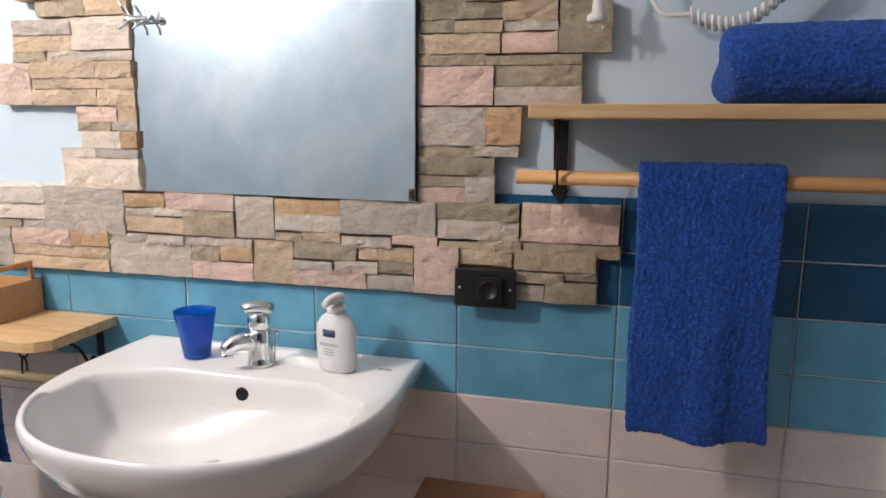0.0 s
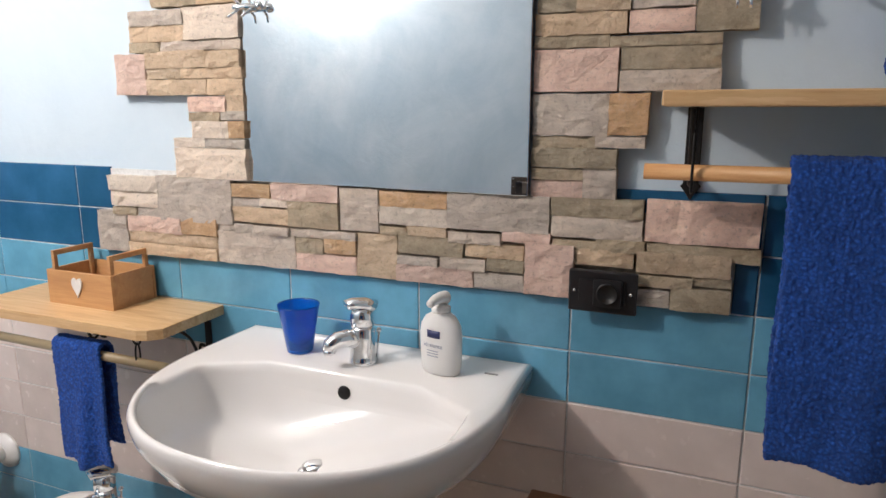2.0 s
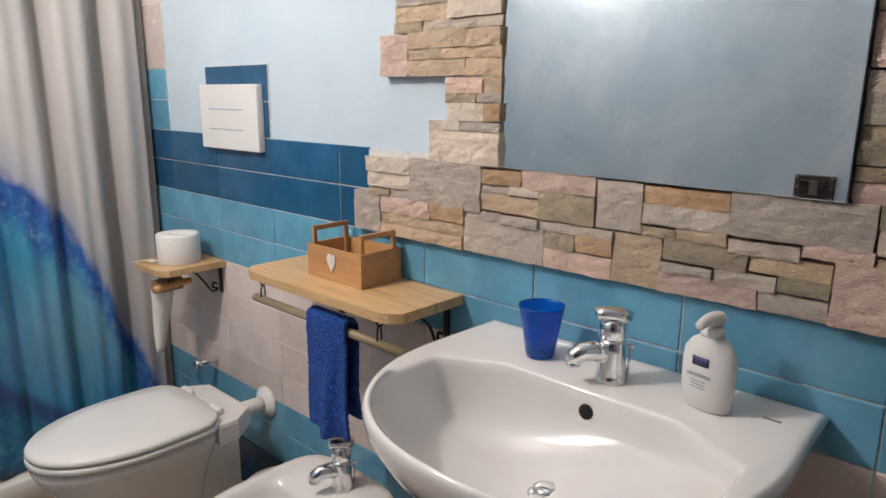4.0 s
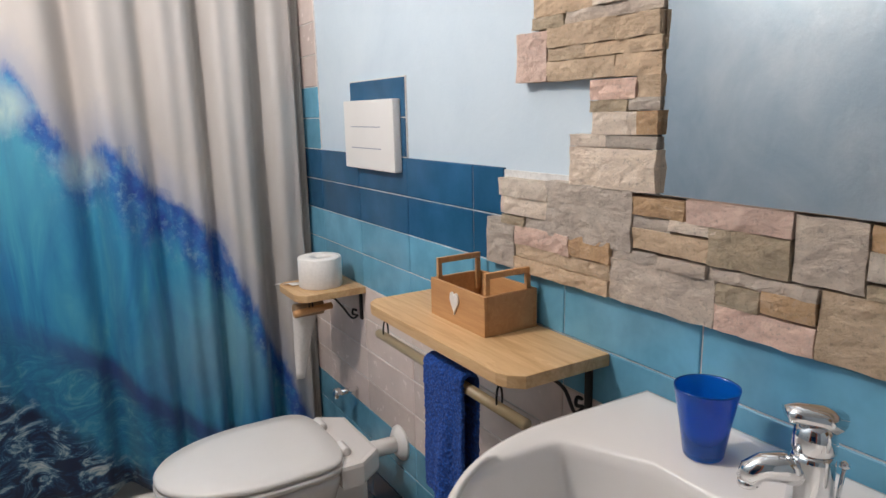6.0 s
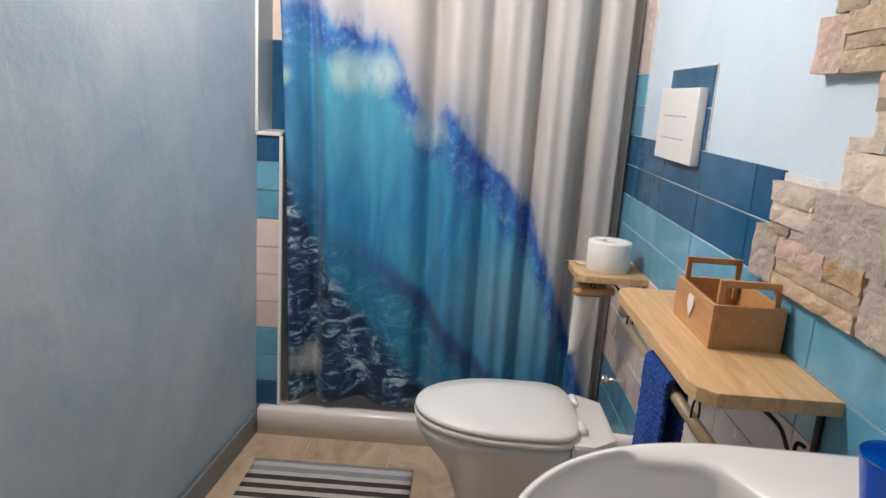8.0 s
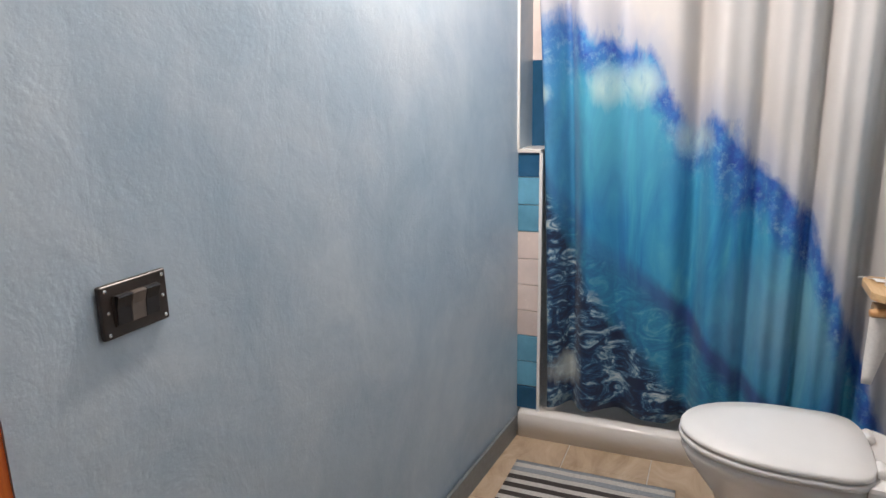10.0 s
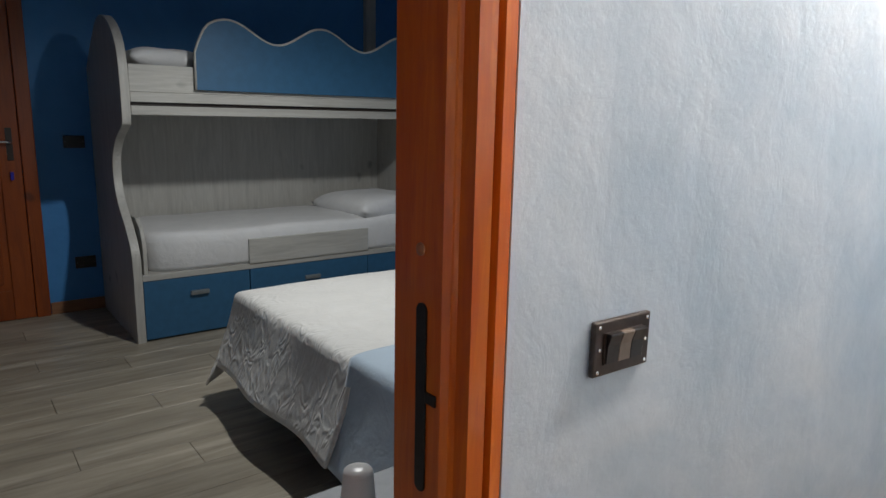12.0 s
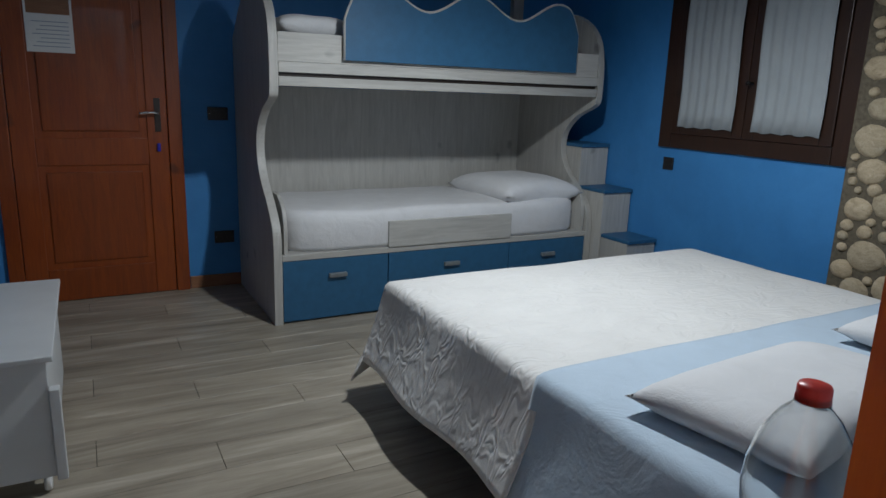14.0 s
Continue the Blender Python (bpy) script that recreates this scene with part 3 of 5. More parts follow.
frame_ob = thing("door_frame", (0, 0, 0), "orange varnished wooden door frame with moulded casing", "door frame")
part("jamb", mesh_of("jamb", casing(1, -0.628, -0.54), ORANGE_WOOD), frame_ob)
part("jamb", mesh_of("jamb", casing(-1, 0.35, 0.262), ORANGE_WOOD), frame_ob)
box("head", (-0.628, -0.308, 2.1), (0.35, -0.174, 2.18), ORANGE_WOOD, 0.004, frame_ob)
strike = prism_bm([(-0.245 + 0.011 * math.cos(a) , (1.102 if math.sin(a) > 0 else 0.868) + 0.011 * math.sin(a)) for a in (math.tau * i / 20 for i in range(20))], -0.5405, -0.5375, 0, 0.0008)
part("strike_plate", mesh_of("strike_plate", strike, BLACK_IRON), frame_ob, label="dark metal strike plate")
box("latch_lip", (-0.54, -0.234, 0.985), (-0.5365, -0.213, 1.0), BLACK_IRON, 0.001, frame_ob)
lathe("screw", [(0.0085, 0), (0.008, 0.003), (0.002, 0.004)], BROWN_WOOD, frame_ob, pose(-0.5405, -0.25, 1.18, 0, 90, 0), 14)

# ---- bathroom: large fixtures ----
def basin_outline(scale_x, scale_f, back, n=48):
    """Rim outline from the wall round the front: straight back, sides nearly parallel, round front."""
    pts = []
    cx, hw, side_y, front = -0.685, 0.322 * scale_x, 1.04, 0.715
    depth = (side_y - front) * scale_f
    for i in range(n + 1):
        a = math.pi * i / n
        c, s = math.cos(a), math.sin(a)
        pts.append((cx + hw * math.copysign(abs(c) ** 0.86, c), side_y - depth * abs(s) ** 0.92))
    return [(cx + hw * 0.985, back)] + pts + [(cx - hw * 0.985, back)]


def make_basin():
    ob = thing("wash_basin", (0, 0, 0), "white ceramic wash basin on a pedestal against the tiles", "sink")
    n = 56
    rim = basin_outline(1.0, 1.0, WALL_Y - 0.002, n)
    m = len(rim)
    cx, cy = -0.685, 0.93

    def ring(f, z, sx=1.0):
        return [(cx + (x - cx) * f * sx, cy + (y - cy) * f, z) for x, y in rim]

    def bowl(f, z, dy=0.0):
        out = []
        for i in range(m):
            x, y = rim[i]
            a = math.atan2(y - cy, x - cx)
            rx, ry = 0.272 * f, (0.19 if y < cy else 0.152) * f
            e = 2.2 if y < cy else 4.5
            k = 1 / ((abs(math.cos(a)) / rx) ** e + (abs(math.sin(a)) / ry) ** e) ** (1 / e)
            out.append((cx + k * math.cos(a), cy - 0.012 + dy + k * math.sin(a), z))
        return out

    def under(f, z, dy=0.0):
        return [(cx + (x - cx) * f, min(WALL_Y - 0.002, WALL_Y - (WALL_Y - y) * f + dy), z) for x, y in rim]

    rings = [under(0.42, 0.62), under(0.62, 0.66), under(0.82, 0.715), under(0.95, 0.775), under(0.99, 0.81), ring(1.0, 0.832), ring(1.0, 0.843), ring(0.985, 0.850), ring(0.965, 0.851), ring(0.94, 0.847)]
    inner = [(1.03, 0.846, 0.0), (1.0, 0.84, 0.0), (0.985, 0.825, 0.0), (0.97, 0.805, 0.0), (0.94, 0.78, 0.002), (0.9, 0.76, 0.004), (0.82, 0.74, 0.01), (0.72, 0.725, 0.018), (0.6, 0.714, 0.028), (0.45, 0.704, 0.04), (0.3, 0.7, 0.047), (0.18, 0.698, 0.052)]
    for f, z, dy in inner:
        # a flat facet slopes from the deck's corner down to the drain
        rings.append([(x, y, max(h, min(0.838, 0.828 - 0.46 * (0.8 * (-0.425 - x) + 0.6 * (1.06 - y))))) if f < 1 else (x, y, h) for x, y, h in bowl(f, z, dy)])
    part("bowl", mesh_of("bowl", loft_bm(rings), CERAMIC, True), ob)
    lathe("drain", [(0.006, 0.003), (0.022, 0.006), (0.03, 0.003), (0.031, 0.0)], CHROME, ob, pose(cx, cy + 0.04, 0.699), 24)
    lathe("plug", [(0.021, 0.0), (0.022, 0.006), (0.014, 0.010), (0.001, 0.0105)], CHROME, ob, pose(cx, cy + 0.04, 0.706), 24)
    lathe("overflow_ring", [(0.013, 0.0), (0.013, 0.004), (0.0105, 0.005), (0.001, 0.0045)], BLACK_IRON, ob, pose(-0.677, 1.0655, 0.81, 84, 0, 0), 20, True)
    ped = [[(cx + r * math.cos(a) * 1.0, 1.11 + (r * 0.85 if math.sin(a) < 0 else 0.1) * math.sin(a), z) for a in (math.tau * i / 28 for i in range(28))] for r, z in ((0.105, 0.0), (0.1, 0.05), (0.085, 0.2), (0.082, 0.45), (0.1, 0.66))]
    part("pedestal", mesh_of("pedestal", loft_bm(ped), CERAMIC, True), ob)
    tube("chain", [(-0.575, 1.1, 0.64 - 0.02 * i) for i in range(8)], 0.003, BLACK_IRON, ob, 6)
    mark = box_bm((-0.44, 1.16, 0.8445), (-0.415, 1.164, 0.8485))
    part("maker_mark", mesh_of("maker_mark", mark, plain("grey_print", (0.3, 0.3, 0.3), 0.6)), ob)


make_basin()


def make_tap(name, at, size, label, turn=0):
    ob = thing(name, at, label, "tap", turn=turn)
    s = size
    lathe("body", [(0.028 * s, 0), (0.0285 * s, 0.004 * s), (0.0265 * s, 0.009 * s), (0.025 * s, 0.03 * s), (0.0245 * s, 0.07 * s), (0.0225 * s, 0.078 * s)], CHROME, ob, None, 28)
    spout = tube_bm([(0, -0.008 * s, 0.05 * s), (0, -0.035 * s, 0.056 * s), (0, -0.056 * s, 0.055 * s), (0, -0.068 * s, 0.049 * s), (0, -0.071 * s, 0.038 * s)], lambda t: (0.02 - 0.0055 * t) * s, 16)
    part("spout", mesh_of("spout", spout, CHROME, True), ob)
    lathe("aerator", [(0.0115 * s, 0.0), (0.0125 * s, 0.002 * s), (0.0125 * s, 0.01 * s)], CHROME, ob, pose(0, -0.0712 * s, 0.03 * s), 18)
    lathe("cartridge", [(0.0225 * s, 0.0785 * s), (0.0245 * s, 0.082 * s), (0.0245 * s, 0.1 * s), (0.021 * s, 0.113 * s), (0.008 * s, 0.12 * s)], CHROME, ob, None, 28)
    lever = tube_bm([(0, 0.02 * s, 0.112 * s), (0, 0.0, 0.124 * s), (0, -0.022 * s, 0.129 * s), (0, -0.034 * s, 0.127 * s)], lambda t: (0.0235 - 0.008 * t) * s, 14)
    for v in lever.verts:
        v.co.z = 0.12 * s + (v.co.z - 0.12 * s) * 0.62
    part("lever", mesh_of("lever", lever, CHROME, True), ob)
    tube("rod", [(0, 0.03 * s, 0.0), (0.004 * s, 0.034 * s, 0.06 * s)], 0.0028 * s, CHROME, ob, 8)
    lathe("knob", [(0.001, 0), (0.006 * s, 0.003 * s), (0.006 * s, 0.008 * s), (0.001, 0.011 * s)], CHROME, ob, pose(0.004 * s, 0.034 * s, 0.058 * s), 12)


make_tap("basin_tap", (-0.672, 1.128, 0.847), 0.94, "chrome single-lever mixer tap on the basin", -38)


def egg(cx, back, front, hw, n=44, square=0.55):
    out = []
    for i in range(n):
        a = math.tau * i / n
        c, s = math.cos(a), math.sin(a)
        mid = back - (back - front) * 0.42
        if s >= 0:
            y = mid + (back - mid) * abs(s) ** square
            x = cx + hw * math.copysign(abs(c) ** 0.6, c)
        else:
            y = mid - (mid - front) * abs(s)
            x = cx + hw * math.copysign(abs(c) ** 0.95, c)
        out.append((x, y))
    return out


def make_pan(name, label, category, cx, back, front, hw, top, wide_back):
    ob = thing(name, (0, 0, 0), label, category)
    o = egg(cx, back, front, hw, 44, 0.34)
    my = (back + front) / 2

    def ring(f, z, fy=None, shift=0.0):
        return [(cx + (x - cx) * f, my + shift + (y - my) * (fy or f), z) for x, y in o]

    return ob, ring


wc, wc_ring = make_pan("toilet", "white ceramic toilet with its lid closed", "toilet", -1.935, 1.03, 0.575, 0.178, 0.4, True)
part("pan", mesh_of("pan", loft_bm([wc_ring(0.62, 0.0, 0.66, 0.03), wc_ring(0.58, 0.04, 0.62, 0.03), wc_ring(0.56, 0.14, 0.6, 0.04), wc_ring(0.68, 0.25, 0.74, 0.03), wc_ring(0.9, 0.34, 0.93, 0.005), wc_ring(0.98, 0.375), wc_ring(0.97, 0.395)]), CERAMIC, True), wc)
part("seat", mesh_of("seat", loft_bm([wc_ring(0.97, 0.397), wc_ring(1.005, 0.4), wc_ring(1.01, 0.41), wc_ring(0.99, 0.416)]), PLASTIC, True), wc)
part("lid", mesh_of("lid", loft_bm([wc_ring(0.97, 0.419), wc_ring(1.0, 0.421), wc_ring(1.0, 0.429), wc_ring(0.975, 0.436), wc_ring(0.7, 0.4405), wc_ring(0.2, 0.442)]), PLASTIC, True), wc)
prism("back_shelf", [(-2.09, 1.0), (-2.095, 1.06), (-2.05, 1.125), (-1.82, 1.125), (-1.772, 1.06), (-1.775, 1.0)], 0.345, 0.412, CERAMIC, bevel=0.012, parent=wc)
prism("rear_body", [(-2.02, 0.9), (-2.02, 1.1), (-1.85, 1.1), (-1.85, 0.9)], 0.0, 0.36, CERAMIC, bevel=0.02, parent=wc)
for hx in (-2.02, -1.85):
    lathe("hinge", [(0.012, -0.025), (0.0135, -0.02), (0.0135, 0.02), (0.012, 0.025)], PLASTIC, wc, pose(hx, 1.035, 0.422, 0, 90, 0), 16)
pipe = thing("flush_pipe", (0, 0, 0), "white plastic flush pipe with a wall rosette", "pipe")
lathe("rosette", [(0.052, 0.0), (0.05, 0.008), (0.034, 0.02), (0.03, 0.022)], PLASTIC, pipe, pose(-1.90, WALL_Y, 0.36, 90, 0, 0), 28)
tube("pipe", [(-1.90, 1.225, 0.36), (-1.905, 1.16, 0.36), (-1.915, 1.11, 0.36)], 0.024, PLASTIC, pipe, 16)
valve = thing("water_valve", (0, 0, 0), "small chrome stop valve beside the toilet", "valve")
tube("stem", [(-2.2, WALL_Y, 0.42), (-2.2, 1.17, 0.42)], 0.009, CHROME, valve, 12)
lathe("knob", [(0.001, 0), (0.016, 0.003), (0.017, 0.02), (0.006, 0.024)], CHROME, valve, pose(-2.2, 1.175, 0.42, 90, 0, 0), 16)

bidet, bd_ring = make_pan("bidet", "white ceramic bidet between toilet and basin", "bidet", -1.33, 1.14, 0.62, 0.175, 0.4, False)
part("bowl", mesh_of("bowl", loft_bm([bd_ring(0.6, 0.0, 0.62, 0.03), bd_ring(0.56, 0.05, 0.6, 0.03), bd_ring(0.6, 0.2, 0.7, 0.03), bd_ring(0.9, 0.33), bd_ring(1.0, 0.375), bd_ring(1.0, 0.392), bd_ring(0.97, 0.399), bd_ring(0.9, 0.399), bd_ring(0.78, 0.396, 0.62, -0.05), bd_ring(0.74, 0.37, 0.58, -0.05), bd_ring(0.55, 0.27, 0.42, -0.05), bd_ring(0.12, 0.24, 0.1, -0.05)]), CERAMIC, True), bidet)
make_tap("bidet_tap", (-1.31, 1.06, 0.398), 0.95, "chrome mixer tap on the bidet", -20)

# waste bin behind the bidet
lathe("waste_bin", [(0.075, 0.0), (0.08, 0.005), (0.095, 0.22), (0.098, 0.225), (0.097, 0.232), (0.06, 0.245), (0.01, 0.25)], SHOWER_WHITE, None, pose(-1.66, 1.11, 0.0), 32, True, label="small off-white bin with a lid beside the toilet", category="bin")

# shower tray
def make_tray():
    ob = thing("shower_tray", (0, 0, 0), "low white shower tray with rounded rim", "shower tray")
    x0, x1, y0, y1 = -3.27, -2.44, -0.04, WALL_Y - 0.003

    def ring(inset, z):
        a, b, c, d = x0 + inset, x1 - inset, y0 + inset, y1 - inset
        r = 0.01 + inset
        out = []
        for px, py, s in ((b - r, d - r, 0), (a + r, d - r, 90), (a + r, c + r, 180), (b - r, c + r, 270)):
            for k in range(5):
                t = radians(s + 22.5 * k)
                out.append((px + r * math.cos(t), py + r * math.sin(t), z))
        return out

    part("tray", mesh_of("tray", loft_bm([ring(0, 0.0), ring(0, 0.095), ring(0.006, 0.105), ring(0.05, 0.106), ring(0.062, 0.095), ring(0.09, 0.05), ring(0.3, 0.045)]), SHOWER_WHITE, True), ob)


make_tray()


def make_curtain():
    ob = thing("shower_curtain", (0, 0, 0), "shower curtain printed with a breaking blue wave", "shower curtain")
    cols, rows = 150, 40
    grid = []
    for j in range(rows + 1):
        v = j / rows
        row = []
        for i in range(cols + 1):
            u = i / cols
            y = 0.07 + u * 1.12 - 0.075 * (1 - u) ** 2 * (v ** 1.6) * 1.0
            ph = u * math.tau * 6.0 + 0.9 * math.sin(u * 9.0)
            amp = 0.036 + 0.014 * math.sin(u * 17.0)
            x = -2.53 + amp * (1 - 2 * (0.5 - 0.5 * math.cos(ph)) ** 2.6) + 0.008 * math.sin(2.1 * ph + 1.3) * (1 - v * 0.5) + 0.006 * math.sin(v * 7 + u * 23)
            x += 0.04 * (1 - v) ** 3 * 0.3
            z = 0.125 + v * 1.86 + 0.012 * math.sin(u * 8.0) * (1 - v)
            row.append((x, y, z))
        grid.append(row)
    bm = loft_bm(grid, False, False)
    me = mesh_of("cloth", bm, WAVE, True)
    c = part("cloth", me, ob)
    sol = c.modifiers.new("thickness", "SOLIDIFY")
    sol.thickness = 0.0012
    tube("rod", [(-2.53, -0.045, 2.02), (-2.53, 0.6, 2.02), (-2.53, WALL_Y + 0.004, 2.02)], 0.012, PLASTIC, ob, 14)
    ring_me = mesh_of("ring", tube_bm(arc((0, 0, 0), 0.022, 0, 345, 16, "xz"), 0.002, 6, True), PLASTIC, True)
    for i in range(12):
        part("ring", ring_me, ob, pose(-2.53, 0.09 + i * 0.09, 2.0))
    # white inner liner gathered at the wall
    liner = []
    for j in range(9):
        z = 0.12 + 1.88 * j / 8
        liner.append([(-2.55 + 0.016 * math.sin(i * 1.7), 1.192 + 0.0018 * i, z) for i in range(22)])
    l = part("liner", mesh_of("liner", loft_bm(liner, False, False), SHOWER_WHITE, True), ob, label="milky liner")
    s2 = l.modifiers.new("thickness", "SOLIDIFY")
    s2.thickness = 0.001


make_curtain()

# tiled pier beside the shower
pier = box("wall_pier", (-3.28, -0.06, 0.1), (-2.478, 0.03, 1.105), GROUT, label="narrow tiled pier beside the shower", category="wall", **STRUCT)
box("trim_pier_sill", (-3.28, -0.055, 1.105), (-2.462, 0.036, 1.118), SHOWER_WHITE, 0.003, label="white sill on the tiled pier", category="trim", **STRUCT)
box("trim_pier_edge", (-2.475, 0.0305, 0.1), (-2.462, 0.042, 1.105), PLASTIC, 0.002, label="white tile edging strip", category="trim", **STRUCT)
box("wall_niche_back", (-2.7, -0.06, 1.118), (-2.62, 0.03, 1.43), NAVY, label="dark tiled back of the shower niche", category="wall", **STRUCT)
box("wall_niche_upper", (-2.7, -0.06, 1.43), (-2.62, 0.03, 2.6), BEIGE, label="beige tiled back of the shower niche", category="wall", **STRUCT)
box("trim_wall_edge", (-2.47, -0.06, 1.118), (-2.457, -0.042, 2.6), PLASTIC, 0.003, label="white corner strip of the plaster wall", category="trim", **STRUCT)
# rug
def make_rug():
    nx, ny = 40, 14
    grid = [[(-0.6 * i / nx + 0.25, 0.55 * k / ny - 0.275, 0.007 + 0.0025 * noise.noise((i * 0.3, k * 0.4, 3.0))) for i in range(nx + 1)] for k in range(ny + 1)]
    bm = loft_bm(grid, False, False)
    r = part("bath_rug", mesh_of("bath_rug", bm, RUG, True), None, pose(-2.005, 0.29, 0.0, 0, 0, 180), label="striped grey, white and brown woven bath rug on the floor", category="rug")
    s = r.modifiers.new("thickness", "SOLIDIFY")
    s.thickness, s.offset = 0.007, 0.0


make_rug()

# mirror
mir = thing("mirror", (-0.683, 1.2175, 0), "frameless wall mirror set into the stone slips", "mirror", turn=-1.8)
box("backing", (-0.299, -0.0005, 1.172), (0.299, 0.01, 1.92), BLACK_PLASTIC, 0.0, mir)
box("glass", (-0.303, -0.004, 1.169), (0.303, -0.0005, 1.92), MIRROR, 0.0012, mir, label="silvered glass")
hook = thing("hook", (-0.988, 1.205, 1.515), "small chrome double hook beside the mirror", "hook")
lathe("bar", [(0.006, 0), (0.008, 0.004), (0.006, 0.012), (0.006, 0.055), (0.009, 0.058), (0.009, 0.066), (0.002, 0.069)], CHROME, hook, pose(0, 0, 0, 0, 90, 0), 14)
for hx in (0.014, 0.046):
    tube("prong", [(hx, 0, 0.003), (hx - 0.002, -0.012, 0.012), (hx - 0.008, -0.022, 0.03)], 0.0028, CHROME, hook, 8)
    tube("prong", [(hx, 0, -0.003), (hx - 0.004, -0.014, -0.012), (hx - 0.01, -0.024, -0.022)], 0.0028, CHROME, hook, 8)

# ---- bathroom: shelves ----
def plank_outline(x0, x1, y0, y1, cut):
    return [(x0, y1), (x0, y0 + cut), (x0 + cut * 0.7, y0 + cut * 0.25), (x0 + cut * 1.4, y0), (x1 - cut * 1.4, y0), (x1 - cut * 0.7, y0 + cut * 0.25), (x1, y0 + cut), (x1, y1)]


def scroll_bracket(x, z, reach, drop):
    """An iron angle bracket with a scrolled brace, one mesh."""
    bm = box_bm((x - 0.008, WALL_Y - 0.006, z - drop), (x + 0.008, WALL_Y, z), 0.001)
    pieces = [box_bm((x - 0.008, WALL_Y - reach, z - 0.005), (x + 0.008, WALL_Y, z), 0.001)]
    c = WALL_Y - 0.006
    pieces.append(tube_bm(smooth_line([(x, c - 0.012, z - drop + 0.03), (x, c - 0.024, z - drop + 0.036), (x, c - 0.026, z - drop + 0.022), (x, c - 0.01, z - drop + 0.014), (x, c - 0.03, z - drop + 0.01), (x, c - 0.055, z - 0.045), (x, c - reach * 0.62, z - 0.012), (x, c - reach * 0.72, z - 0.006)]), 0.0035, 8))
    for p in pieces:
        me = bpy.data.meshes.new("tmp")
        p.to_mesh(me)
        bm.from_mesh(me)
        p.free()
        bpy.data.meshes.remove(me)
    return bm


def chain_hook(x, y, z, drop):
    bm = tube_bm(arc((x, y, z - 0.011), 0.011, 0, 345, 14, "xz"), 0.0022, 7, True)
    p = tube_bm([(x, y + 0.006 * math.cos(a), z - 0.02 - (drop - 0.02) / 2 + ((drop - 0.02) / 2) * math.sin(a)) for a in (math.tau * i / 18 for i in range(18))], 0.002, 7, True)
    me = bpy.data.meshes.new("tmp")
    p.to_mesh(me)
    bm.from_mesh(me)
    p.free()
    bpy.data.meshes.remove(me)
    return bm


shelf_m = thing("wall_shelf", (0, 0, 0), "pine wall shelf on black iron brackets with a towel pole", "shelf", "pine shelves")
prism("board", plank_outline(-1.642, -1.088, 1.022, WALL_Y - 0.001, 0.03), 0.861, 0.884, PINE, bevel=0.002, parent=shelf_m)
for bx in (-1.47, -1.135):
    part("bracket", mesh_of("bracket", scroll_bracket(bx, 0.861, 0.15, 0.105), BLACK_IRON, True), shelf_m)
for bx in (-1.6, -1.165):
    part("hanger", mesh_of("hanger", chain_hook(bx, 1.055, 0.861, 0.07), BLACK_IRON, True), shelf_m)
tube("pole", [(-1.635, 1.055, 0.802), (-1.35, 1.055, 0.8), (-1.09, 1.055, 0.798)], 0.0105, BAMBOO, shelf_m, 14)

shelf_s = thing("wall_shelf", (0, 0, 0), "small pine wall shelf on a black iron bracket", "shelf", "pine shelves")
prism("board", plank_outline(-2.305, -2.1, 1.022, WALL_Y - 0.001, 0.025), 0.764, 0.785, PINE, bevel=0.002, parent=shelf_s)
part("bracket", mesh_of("bracket", scroll_bracket(-2.135, 0.764, 0.13, 0.09), BLACK_IRON, True), shelf_s)
part("hanger", mesh_of("hanger", chain_hook(-2.19, 1.09, 0.764, 0.05), BLACK_IRON, True), shelf_s)
tube("paper_peg", [(-2.2, 1.16, 0.715), (-2.19, 1.06, 0.712), (-2.185, 1.035, 0.711)], 0.011, POLE_PINE, shelf_s, 14)
paper_hold = thing("paper_roll_core", (-2.215, 1.09, 0.712), "nearly used paper roll on a wooden peg", "toilet paper")
lathe("core", [(0.02, -0.045), (0.022, -0.045), (0.022, 0.045), (0.02, 0.045)], wood("cardboard", (0.28, 0.18, 0.1), (0.33, 0.22, 0.13), (0.36, 0.25, 0.15), 2, 1, 0.8), paper_hold, pose(0, 0, 0, 90, 0, 0), 24, True)
strip = loft_bm([[(-0.024 + 0.003 * math.sin(j * 0.7), -0.045, 0.01 - 0.024 * j), (-0.022 + 0.003 * math.sin(j * 0.7 + 0.5), 0.04 - 0.006 * j, 0.01 - 0.024 * j)] for j in range(11)], False, False)
st = part("sheet", mesh_of("sheet", strip, PAPER, True), paper_hold)
st.modifiers.new("thickness", "SOLIDIFY").thickness = 0.0008

